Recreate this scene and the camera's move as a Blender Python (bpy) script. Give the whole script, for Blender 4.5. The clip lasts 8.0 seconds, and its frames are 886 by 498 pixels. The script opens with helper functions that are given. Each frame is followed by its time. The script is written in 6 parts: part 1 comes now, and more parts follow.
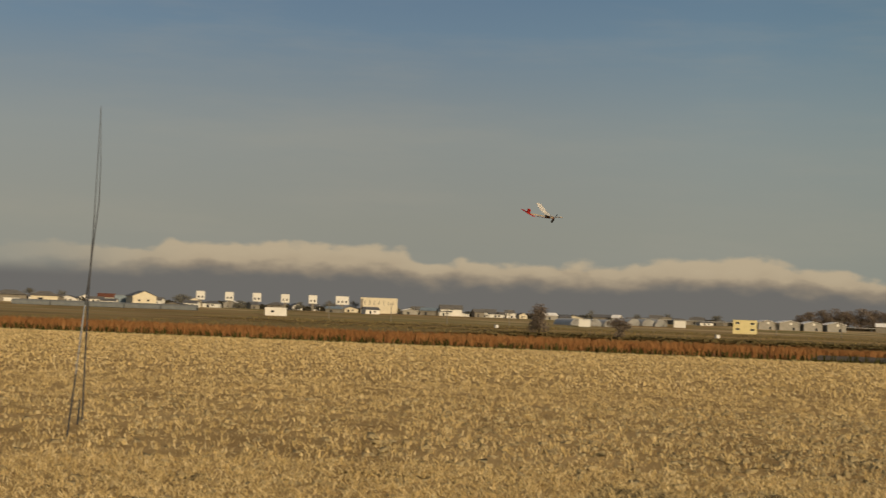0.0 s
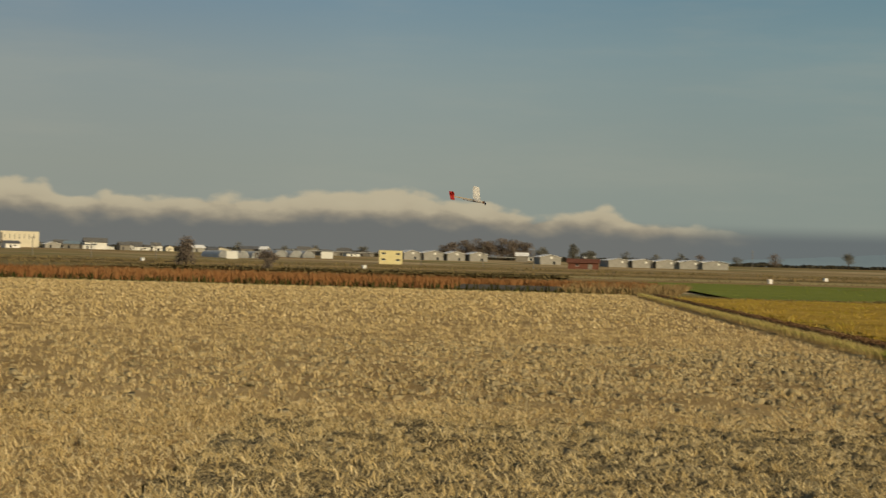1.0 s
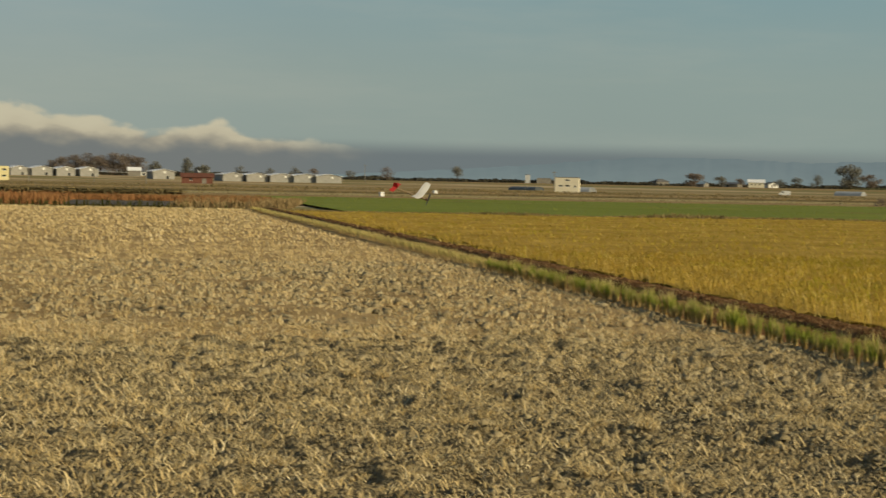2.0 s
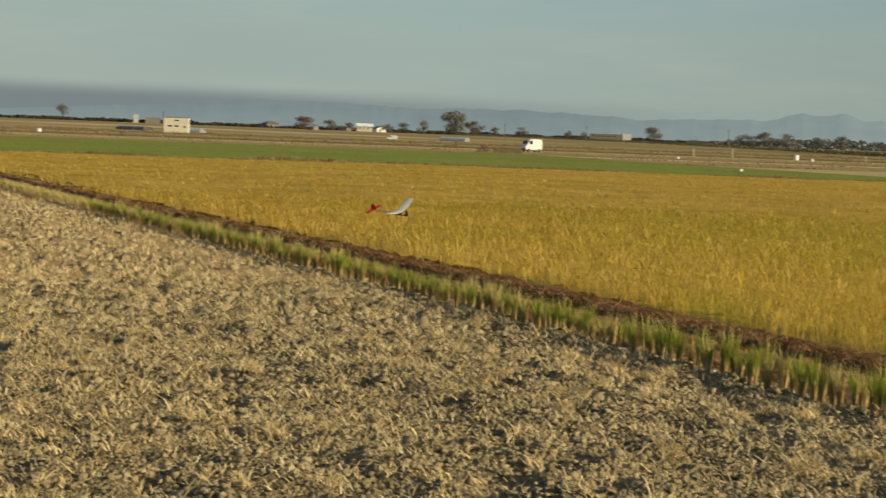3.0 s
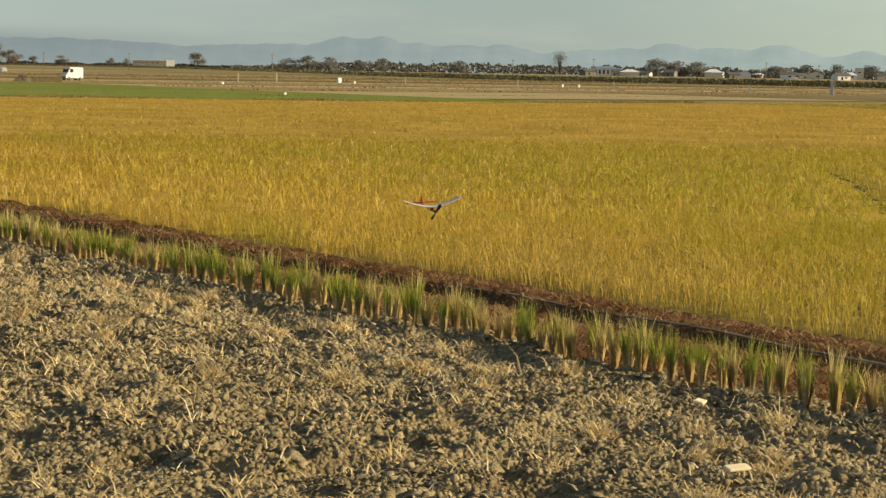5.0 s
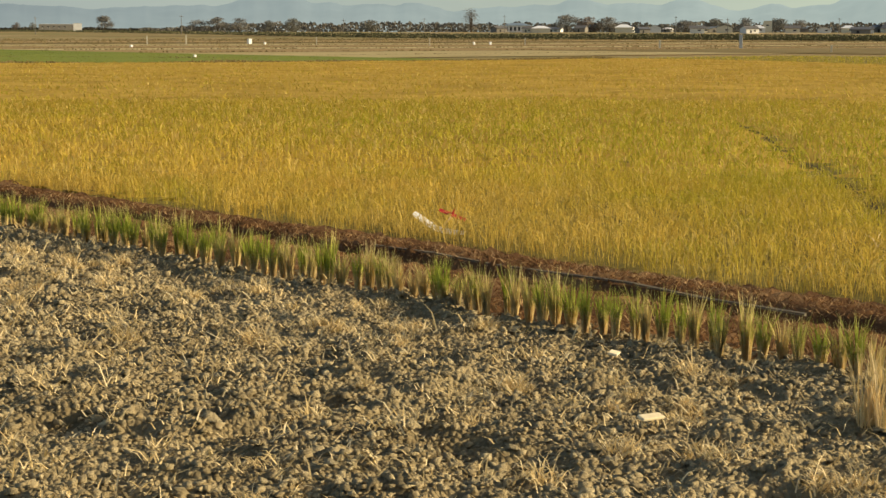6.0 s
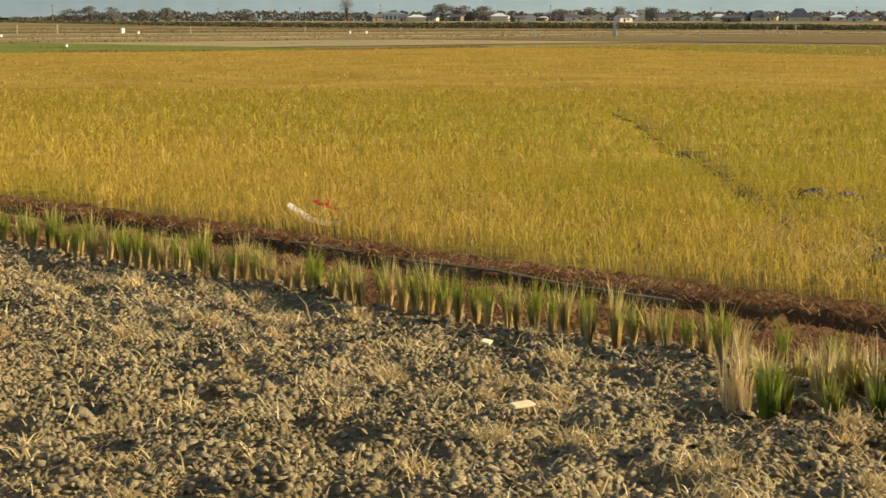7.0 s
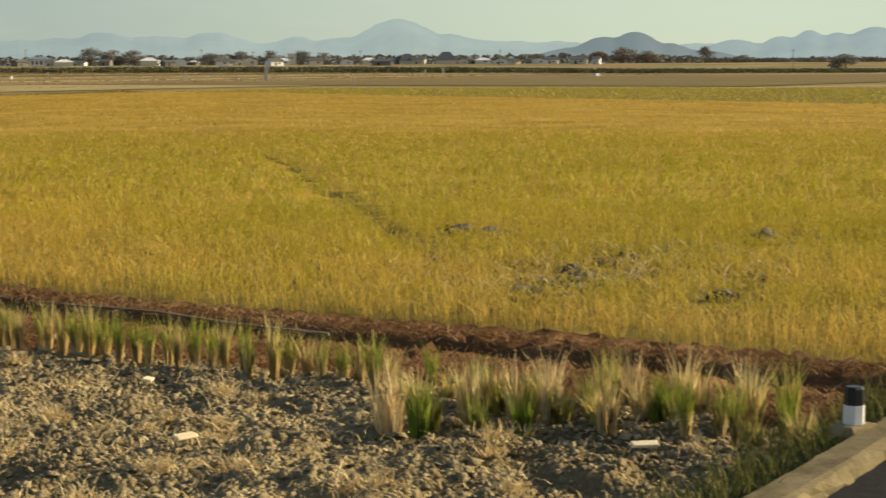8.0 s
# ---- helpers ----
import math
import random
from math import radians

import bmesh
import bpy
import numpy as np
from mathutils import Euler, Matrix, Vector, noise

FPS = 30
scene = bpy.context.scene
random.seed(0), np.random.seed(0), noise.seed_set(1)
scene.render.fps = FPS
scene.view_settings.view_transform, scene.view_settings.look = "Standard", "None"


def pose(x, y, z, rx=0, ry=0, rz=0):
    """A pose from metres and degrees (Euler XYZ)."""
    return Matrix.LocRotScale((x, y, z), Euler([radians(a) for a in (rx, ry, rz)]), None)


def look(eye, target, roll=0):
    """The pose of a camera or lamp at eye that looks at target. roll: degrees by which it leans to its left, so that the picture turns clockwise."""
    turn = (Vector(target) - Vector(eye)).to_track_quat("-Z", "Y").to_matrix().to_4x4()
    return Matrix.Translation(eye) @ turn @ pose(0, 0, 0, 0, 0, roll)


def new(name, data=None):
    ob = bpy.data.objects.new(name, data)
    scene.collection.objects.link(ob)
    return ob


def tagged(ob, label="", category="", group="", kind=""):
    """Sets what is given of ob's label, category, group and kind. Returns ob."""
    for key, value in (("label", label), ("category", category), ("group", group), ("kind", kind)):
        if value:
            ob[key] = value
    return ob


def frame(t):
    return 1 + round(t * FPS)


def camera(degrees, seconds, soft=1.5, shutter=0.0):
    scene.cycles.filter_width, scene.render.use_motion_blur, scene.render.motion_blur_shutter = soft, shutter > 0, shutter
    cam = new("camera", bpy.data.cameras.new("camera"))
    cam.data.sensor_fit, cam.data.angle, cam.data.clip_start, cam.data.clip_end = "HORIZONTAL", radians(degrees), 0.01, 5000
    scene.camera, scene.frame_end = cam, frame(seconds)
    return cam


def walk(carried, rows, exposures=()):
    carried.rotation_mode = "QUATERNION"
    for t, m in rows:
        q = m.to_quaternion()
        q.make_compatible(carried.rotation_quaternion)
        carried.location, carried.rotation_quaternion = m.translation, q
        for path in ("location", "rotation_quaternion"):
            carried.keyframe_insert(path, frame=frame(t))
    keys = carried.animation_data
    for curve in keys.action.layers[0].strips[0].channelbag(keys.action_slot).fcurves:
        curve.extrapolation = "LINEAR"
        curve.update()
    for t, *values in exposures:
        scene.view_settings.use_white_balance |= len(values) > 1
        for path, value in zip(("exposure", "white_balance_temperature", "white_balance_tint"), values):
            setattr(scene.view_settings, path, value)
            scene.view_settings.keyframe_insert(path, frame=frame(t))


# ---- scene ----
cam = camera(29.34, 8.0, soft=1.35, shutter=0.16)
PATH = [
    (0.0, pose(-0.157, 0.118, 1.912, 92.343, -2.124, 44.136)),
    (0.5, pose(-0.154, 0.110, 1.906, 91.487, -1.354, 38.263)),
    (1.0, pose(-0.154, 0.100, 1.896, 90.410, -1.560, 32.252)),
    (1.5, pose(-0.086, 0.063, 1.890, 89.396, -1.232, 25.941)),
    (1.7, pose(-0.058, 0.048, 1.885, 88.630, -1.076, 23.222)),
    (2.8, pose(-0.028, 0.109, 1.896, 86.577, -2.029, 8.869)),
    (3.0, pose(-0.011, 0.103, 1.898, 86.214, -2.206, 6.131)),
    (3.5, pose(0.029, 0.062, 1.894, 85.340, -1.600, 0.130)),
    (4.0, pose(0.053, 0.039, 1.892, 84.535, -1.346, -4.534)),
    (4.5, pose(0.067, 0.019, 1.896, 84.282, -1.358, -7.099)),
    (4.7, pose(0.080, 0.011, 1.894, 84.305, -1.232, -8.023)),
    (6.0, pose(0.102, -0.015, 1.881, 82.779, -0.085, -12.127)),
    (6.5, pose(0.117, -0.037, 1.890, 82.358, 0.238, -14.234)),
    (7.0, pose(0.117, -0.088, 1.902, 82.413, -0.011, -16.289)),
    (7.5, pose(0.115, -0.152, 1.911, 83.425, -0.001, -20.856)),
    (8.0, pose(-0.032, -0.492, 1.914, 83.849, 0.289, -27.962)),
]
walk(cam, PATH, exposures=[(0.0, -0.88, 7500, 15), (0.5, -0.83, 7100, 11), (1.0, -0.76, 7000, 8), (1.5, -0.68, 6700, 4), (2.8, -0.27, 6750, 6), (3.5, -0.06, 6800, 7), (4.5, 0.03, 6900, 9), (6.5, 0.2, 7000, 10), (8.0, 0.17, 6900, 9)])


# ---- world, sun ----
def lin(r, g, b):
    """Display values 0 to 255 as scene values."""
    return tuple((c / 255 / 12.92) if c <= 10 else ((c / 255 + 0.055) / 1.055) ** 2.4 for c in (r, g, b))


SUN_AZ, SUN_EL = 105.0, 20.0
world = bpy.data.worlds.new("sky")
scene.world = world
world.use_nodes = True


class Nodes:
    """Small shorthand for building node trees."""

    def __init__(self, tree):
        self.tree = tree

    def add(self, kind, **inputs):
        n = self.tree.nodes.new(kind)
        for key, value in inputs.items():
            self.put(n.inputs[key.replace("_", " ")] if not key.startswith("i") or not key[1:].isdigit() else n.inputs[int(key[1:])], value)
        return n

    def put(self, socket, value):
        if isinstance(value, bpy.types.NodeSocket):
            self.tree.links.new(value, socket)
        else:
            if socket.type == "RGBA" and len(value) == 3:
                value = (*value, 1)
            socket.default_value = value

    def math(self, op, a, b=0.0, clamp=False):
        n = self.tree.nodes.new("ShaderNodeMath")
        n.operation, n.use_clamp = op, clamp
        self.put(n.inputs[0], a)
        self.put(n.inputs[1], b)
        return n.outputs[0]

    def span(self, value, lo, hi, to_lo=0.0, to_hi=1.0, smooth=True):
        n = self.tree.nodes.new("ShaderNodeMapRange")
        n.interpolation_type = "SMOOTHSTEP" if smooth else "LINEAR"
        for k, v in enumerate((value, lo, hi, to_lo, to_hi)):
            self.put(n.inputs[k], v)
        return n.outputs[0]

    def mix(self, factor, a, b, blend="MIX"):
        n = self.tree.nodes.new("ShaderNodeMix")
        n.data_type, n.blend_type = "RGBA", blend
        self.put(n.inputs["Factor"], factor)
        self.put(n.inputs[6], a)
        self.put(n.inputs[7], b)
        return n.outputs[2]

    def ramp(self, factor, stops, mode="LINEAR"):
        n = self.tree.nodes.new("ShaderNodeValToRGB")
        self.put(n.inputs[0], factor)
        r = n.color_ramp
        r.interpolation = mode
        while len(r.elements) < len(stops):
            r.elements.new(0.5)
        for e, (p, c) in zip(r.elements, stops):
            e.position = p
        for e, (p, c) in zip(r.elements, stops):
            e.color = (*c, 1) if isinstance(c, tuple) else (c, c, c, 1)
        return n.outputs[0]

    def noise(self, scale, detail=3.0, rough=0.55, vector=None, dims="3D"):
        n = self.tree.nodes.new("ShaderNodeTexNoise")
        n.noise_dimensions = dims
        n.inputs["Scale"].default_value = scale
        n.inputs["Detail"].default_value = detail
        n.inputs["Roughness"].default_value = rough
        if vector is not None:
            self.put(n.inputs["Vector"], vector)
        return n.outputs[0]


def build_sky():
    t = world.node_tree
    t.nodes.clear()
    k = Nodes(t)
    way = k.add("ShaderNodeTexCoord").outputs["Generated"]
    sep = k.add("ShaderNodeSeparateXYZ", i0=way)
    az = k.math("MULTIPLY", k.math("ARCTAN2", sep.outputs[0], sep.outputs[1]), 57.2958)
    el = k.math("MULTIPLY", k.math("ARCSINE", sep.outputs[2]), 57.2958)
    nish = k.add("ShaderNodeTexSky")
    nish.sky_type, nish.sun_disc = "NISHITA", False
    nish.sun_elevation, nish.sun_rotation = radians(SUN_EL), radians(SUN_AZ)
    nish.air_density, nish.dust_density = 1.0, 1.5
    high = k.mix(1.0, nish.outputs[0], (0.11, 0.11, 0.11), "MULTIPLY")
    # haze above the plain: greyer away from the sun, paler towards it
    e = k.span(el, 0, 12, smooth=False)
    away = k.ramp(e, [(0.0, lin(128, 134, 130)), (0.25, lin(131, 138, 134)), (0.5, lin(126, 138, 141)), (0.8, lin(96, 124, 147)), (1.0, lin(82, 112, 142))])
    mid = k.ramp(e, [(0.0, lin(146, 158, 154)), (0.3, lin(146, 162, 160)), (0.6, lin(130, 159, 168)), (1.0, lin(88, 135, 163))])
    near = k.ramp(e, [(0.0, lin(198, 210, 188)), (0.25, lin(196, 213, 197)), (1.0, lin(160, 188, 190))])
    haze = k.mix(k.span(az, -48, -6), away, mid)
    haze = k.mix(k.span(az, 6, 40), haze, near)
    haze = k.mix(1.0, haze, k.ramp(k.span(az, -60, 40, smooth=False), [(0.0, 1.1), (0.25, 0.98), (0.36, 0.8), (0.46, 0.71), (0.55, 0.70), (0.65, 0.645), (0.74, 0.57), (0.88, 0.515), (1.0, 0.5)]), "MULTIPLY")
    haze = k.mix(1.0, haze, (1.93, 1.93, 1.93), "MULTIPLY")
    streak = k.add("ShaderNodeCombineXYZ", i0=k.math("MULTIPLY", az, 0.09), i1=k.math("MULTIPLY", el, 0.55), i2=0.0).outputs[0]
    wisps = k.span(k.noise(1.0, 5, 0.6, streak), 0.42, 0.75)
    haze = k.mix(k.math("MULTIPLY", wisps, 0.2), haze, lin(205, 207, 196))
    # low bank of cumulus far over the plain
    a01 = k.span(az, -64, -14, smooth=False)
    tops = [(-64, 2.0), (-58.9, 2.0), (-56.7, 2.12), (-54.7, 1.95), (-53.0, 2.33), (-50.9, 2.38), (-48.5, 2.33), (-46.8, 2.36), (-45.8, 2.28), (-44.7, 1.8), (-43.3, 2.0),
            (-42, 1.91), (-40, 2.05), (-38.4, 1.98), (-36.3, 2.32), (-33.4, 2.39), (-32.5, 2.15), (-31, 1.98), (-29.1, 1.62), (-28, 1.74), (-26.8, 1.96), (-25.8, 1.5), (-23.7, 1.36), (-20.7, 1.2), (-14, 0.7)]
    top = k.math("MULTIPLY", k.ramp(a01, [((a + 64) / 50, h / 4) for a, h in tops], "EASE"), 4.0)
    puff_at = k.add("ShaderNodeCombineXYZ", i0=k.math("MULTIPLY", az, 0.95), i1=k.math("MULTIPLY", el, 1.9), i2=0.0).outputs[0]
    puff = k.noise(1.0, 4, 0.45, puff_at)
    smooth_depth = k.math("SUBTRACT", top, el)
    top = k.math("ADD", top, k.math("MULTIPLY", k.math("SUBTRACT", puff, 0.5), 0.88))
    depth = k.math("SUBTRACT", top, el)
    body = k.span(depth, -0.07, 0.2)
    body = k.math("MULTIPLY", body, k.span(az, -21, -26))
    body = k.math("MULTIPLY", body, k.span(az, -59.5, -52, 0.15, 1.0))
    level = k.math("ADD", k.math("MULTIPLY", smooth_depth, 0.4), k.math("MULTIPLY", k.math("SUBTRACT", 2.15, el), 0.6))
    lit = k.span(k.math("SUBTRACT", level, k.math("MULTIPLY", k.math("SUBTRACT", puff, 0.5), 0.8)), 0.05, 1.15)
    bank = k.ramp(lit, [(0.0, lin(230, 220, 194)), (0.35, lin(222, 211, 186)), (0.7, lin(180, 173, 159)), (1.0, lin(138, 142, 143))])
    veil = k.math("MULTIPLY", k.span(el, 1.55, 0.9), k.span(az, 8, -16, 0.0, 1.0))
    haze = k.mix(veil, haze, k.mix(k.span(az, -45, -15), lin(136, 140, 142), lin(131, 141, 146)))
    haze = k.mix(body, haze, bank)
    sky = k.mix(k.span(el, 9, 26), haze, high)
    bg = k.add("ShaderNodeBackground", Color=sky, Strength=1.0)
    k.add("ShaderNodeOutputWorld", Surface=bg.outputs[0])


build_sky()
sun = new("sun", bpy.data.lights.new("sun", "SUN"))
sun.data.energy, sun.data.angle, sun.data.color = 5.6, radians(0.6), (1.0, 0.84, 0.58)
sun_way = Vector((math.sin(radians(SUN_AZ)) * math.cos(radians(SUN_EL)), math.cos(radians(SUN_AZ)) * math.cos(radians(SUN_EL)), math.sin(radians(SUN_EL))))
sun.matrix_world = look(sun_way * 50, (0, 0, 0))


# ---- materials ----
def surface(name, stops, scale=1.0, rough=0.85, bump=0.0, bump_scale=20.0, metal=0.0, local=False, stretch=(1, 1, 1), per_piece=0.0, leaf=0.0, fine=None, noise_mix=0.7, crumbs=0.0):
    """A material whose colour runs through stops by noise at two sizes; per_piece varies it from piece to piece."""
    m = bpy.data.materials.new(name)
    m.use_nodes = True
    m.node_tree.nodes.clear()
    k = Nodes(m.node_tree)
    where = k.add("ShaderNodeTexCoord").outputs["Object"] if local else k.add("ShaderNodeNewGeometry").outputs["Position"]
    mapped = k.add("ShaderNodeMapping", Vector=where, Scale=stretch).outputs[0]
    big = k.noise(scale, 3, 0.55, mapped)
    small = k.noise(fine or scale * 9, 3, 0.6, mapped)
    f = k.math("ADD", k.math("MULTIPLY", big, noise_mix), k.math("MULTIPLY", small, 1 - noise_mix))
    f = k.span(f, 0.3, 0.7, smooth=False)
    if per_piece:
        island = k.add("ShaderNodeNewGeometry").outputs["Random Per Island"]
        each = k.add("ShaderNodeObjectInfo").outputs["Random"]
        r = k.math("FRACT", k.math("ADD", island, each))
        f = k.math("ADD", k.math("MULTIPLY", f, 1 - per_piece), k.math("MULTIPLY", r, per_piece))
    n = len(stops)
    color = k.ramp(f, [(i / max(1, n - 1), c) for i, c in enumerate(stops)])
    finish(m, k, color, rough, metal, bump, bump_scale, mapped, leaf, crumbs)
    return m


def finish(m, k, color, rough, metal, bump, bump_scale, mapped, leaf, crumbs=0.0):
    b = k.add("ShaderNodeBsdfPrincipled", Base_Color=color, Roughness=rough, Metallic=metal)
    b.inputs["Specular IOR Level"].default_value = 0.04 if rough >= 0.7 else 0.35
    if bump:
        height = k.noise(bump_scale, 4, 0.65, mapped)
        if crumbs:
            cell = k.add("ShaderNodeTexVoronoi", Vector=mapped, Scale=crumbs)
            lumps = k.math("SUBTRACT", 1.0, k.math("MULTIPLY", cell.outputs["Distance"], 1.3))
            height = k.math("ADD", k.math("MULTIPLY", lumps, 1.6), k.math("MULTIPLY", height, 0.8))
        bm_ = k.add("ShaderNodeBump", Strength=min(1.0, bump), Distance=0.02, Height=height)
        k.put(b.inputs["Normal"], bm_.outputs[0])
    shader = b.outputs[0]
    if leaf:
        tr = k.add("ShaderNodeBsdfTranslucent", Color=color)
        shader = k.add("ShaderNodeMixShader", i0=leaf, i1=shader, i2=tr.outputs[0]).outputs[0]
    k.add("ShaderNodeOutputMaterial", Surface=shader)


def crop(name, bands, axis, leaf=0.35, wander=3.0, ripe=0.7):
    """Blades whose colour changes across the field in bands along the direction axis, with blade to blade variation."""
    m = bpy.data.materials.new(name)
    m.use_nodes = True
    m.node_tree.nodes.clear()
    k = Nodes(m.node_tree)
    where = k.add("ShaderNodeNewGeometry").outputs["Position"]
    d = m.node_tree.nodes.new("ShaderNodeVectorMath")
    d.operation = "DOT_PRODUCT"
    k.put(d.inputs[0], where)
    d.inputs[1].default_value = axis
    across = k.math("ADD", d.outputs["Value"], k.math("MULTIPLY", k.math("SUBTRACT", k.noise(0.16, 4, 0.6, where), 0.5), wander))
    island = k.add("ShaderNodeNewGeometry").outputs["Random Per Island"]
    each = k.add("ShaderNodeObjectInfo").outputs["Random"]
    r = k.math("FRACT", k.math("ADD", island, each))
    lo, hi = bands[0][0], bands[-1][0]
    f = k.span(across, lo, hi, smooth=False)
    light = k.ramp(f, [((p - lo) / (hi - lo), a) for p, a, b in bands])
    dark = k.ramp(f, [((p - lo) / (hi - lo), b) for p, a, b in bands])
    color = k.mix(k.math("ADD", k.math("MULTIPLY", r, 0.55), k.math("MULTIPLY", k.noise(1.1, 3, 0.6, where), 0.5), True), light, dark)
    along = m.node_tree.nodes.new("ShaderNodeVectorMath")
    along.operation = "DOT_PRODUCT"
    k.put(along.inputs[0], where)
    along.inputs[1].default_value = U
    color = k.mix(k.span(along.outputs["Value"], -12, -50, 0.0, ripe), color, (0.47, 0.315, 0.06, 1))
    green = k.span(k.noise(0.42, 4, 0.65, where), 0.47, 0.68)
    color = k.mix(k.math("MULTIPLY", green, 0.6), color, (0.42, 0.40, 0.028, 1))
    rust = k.span(k.noise(0.75, 4, 0.7, k.add("ShaderNodeVectorMath", i0=where, i1=(31.0, 17.0, 5.0)).outputs[0]), 0.5, 0.72)
    color = k.mix(k.math("MULTIPLY", rust, 0.27), color, (0.80, 0.46, 0.10, 1))
    pale = k.span(r, 0.84, 0.87)
    color = k.mix(k.math("MULTIPLY", pale, 0.6), color, (0.9, 0.68, 0.24, 1))
    finish(m, k, color, 0.7, 0.0, 0.0, 1.0, where, leaf)
    return m


SQ = 0.8660254
U = Vector((0.5, -SQ, 0.0))   # along the field's long bank, towards the road
V = Vector((SQ, 0.5, 0.0))    # across it, from the cut field to the standing crop

soil = surface("dry_soil", [(0.155, 0.12, 0.064), (0.3, 0.238, 0.13), (0.44, 0.36, 0.205)], 0.5, 0.95, 1.0, 60.0, fine=12, crumbs=32.0)
clod_mat = surface("clod_soil", [(0.21, 0.166, 0.092), (0.43, 0.345, 0.195), (0.64, 0.525, 0.31)], 3.0, 0.95, 0.9, 90.0, per_piece=0.4)
straw = surface("dry_straw", [(0.5, 0.36, 0.15), (0.74, 0.565, 0.27), (0.94, 0.8, 0.5)], 0.6, 0.65, per_piece=0.7, leaf=0.2)
stubble_ground = surface("stubble_soil", [(0.27, 0.18, 0.08), (0.42, 0.29, 0.13), (0.54, 0.385, 0.185)], 0.35, 0.95, 1.0, 6.0, fine=5)
GOLD, GOLD_D = (0.80, 0.57, 0.115), (0.51, 0.36, 0.064)
GREEN, GREEN_D = (0.56, 0.5, 0.058), (0.34, 0.315, 0.037)
rice_mat = crop("ripening_rice", [(9.0, GOLD, (0.46, 0.33, 0.09)), (12.0, GOLD, GOLD_D), (14.5, (0.76, 0.565, 0.09), (0.48, 0.36, 0.052)), (22.0, GREEN, GREEN_D), (34.0, (0.58, 0.485, 0.068), (0.37, 0.315, 0.045)), (52.0, (0.76, 0.54, 0.11), (0.54, 0.38, 0.075)), (90.0, (0.80, 0.53, 0.125), (0.6, 0.385, 0.085))], V, 0.36, 18.0)
def stalk_material():
    """Rice stalks: straw-coloured at the foot, green above, yellowing tips, drier in some clumps."""
    m = bpy.data.materials.new("rice_stalks")
    m.use_nodes = True
    m.node_tree.nodes.clear()
    k = Nodes(m.node_tree)
    geo = k.add("ShaderNodeNewGeometry")
    z = k.add("ShaderNodeSeparateXYZ", i0=geo.outputs["Position"]).outputs[2]
    each = k.add("ShaderNodeObjectInfo").outputs["Random"]
    h = k.math("ADD", k.span(z, 0.0, 0.36, smooth=False), k.math("MULTIPLY", k.math("SUBTRACT", k.noise(70, 2, 0.5, geo.outputs["Position"]), 0.5), 0.7))
    green = k.ramp(h, [(0.0, (0.80, 0.64, 0.36)), (0.22, (0.68, 0.55, 0.25)), (0.42, (0.32, 0.36, 0.06)), (0.72, (0.29, 0.34, 0.05)), (0.9, (0.62, 0.56, 0.14)), (1.0, (0.8, 0.68, 0.26))])
    dry = k.ramp(h, [(0.0, (0.66, 0.50, 0.26)), (0.5, (0.60, 0.47, 0.19)), (1.0, (0.78, 0.63, 0.30))])
    f = k.math("ADD", k.math("MULTIPLY", each, 0.4), k.math("MULTIPLY", k.noise(26.0, 2, 0.6, geo.outputs["Position"]), 0.6))
    color = k.mix(k.span(f, 0.42, 0.72), green, dry)
    finish(m, k, color, 0.7, 0.0, 0.0, 1.0, geo.outputs["Position"], 0.35)
    return m


row_mat = stalk_material()
drying_mat = surface("drying_rice", [(0.28, 0.3, 0.055), (0.48, 0.42, 0.12), (0.7, 0.56, 0.25), (0.85, 0.71, 0.4)], 1.8, 0.7, per_piece=0.6, leaf=0.35)
weed_mat = surface("regrown_rice", [(0.13, 0.21, 0.028), (0.23, 0.3, 0.045), (0.42, 0.39, 0.1), (0.6, 0.48, 0.18)], 1.6, 0.7, per_piece=0.55, leaf=0.3)
paddy_mud = surface("paddy_mud", [(0.11, 0.086, 0.026), (0.23, 0.18, 0.05), (0.33, 0.26, 0.07)], 0.5, 0.9, 0.8, 12.0)
berm_mat = surface("berm_soil", [(0.07, 0.036, 0.017), (0.17, 0.088, 0.039), (0.31, 0.19, 0.09)], 1.5, 0.95, 1.0, 30.0)
dead_grass = surface("dead_grass", [(0.09, 0.04, 0.018), (0.26, 0.135, 0.057), (0.74, 0.52, 0.26)], 0.9, 0.85, per_piece=0.6, leaf=0.2)
reed_mat = surface("dry_reed", [(0.19, 0.085, 0.036), (0.31, 0.15, 0.06), (0.40, 0.23, 0.1)], 0.06, 0.85, per_piece=0.5, leaf=0.2)
dark_grass = surface("dark_grass", [(0.028, 0.032, 0.012), (0.06, 0.06, 0.02), (0.11, 0.09, 0.035)], 0.1, 0.9, per_piece=0.5, leaf=0.2)
tan_grass = surface("tan_grass", [(0.20, 0.13, 0.055), (0.30, 0.21, 0.10), (0.40, 0.30, 0.15)], 0.1, 0.9, per_piece=0.5, leaf=0.2)
green_mat = surface("young_wheat", [(0.17, 0.2, 0.035), (0.21, 0.24, 0.045), (0.28, 0.275, 0.06)], 0.05, 0.85, 0.5, 3.0, per_piece=0.3)
concrete = surface("old_concrete", [(0.11, 0.088, 0.046), (0.22, 0.178, 0.10), (0.32, 0.265, 0.155)], 5.0, 0.9, 0.35, 40.0)
asphalt = surface("asphalt", [(0.035, 0.035, 0.036), (0.05, 0.05, 0.05), (0.07, 0.068, 0.064)], 1.0, 0.9, 0.8, 120.0)
white_paint = surface("white_paint", [(0.66, 0.65, 0.62), (0.8, 0.79, 0.76)], 6.0, 0.45, local=True)
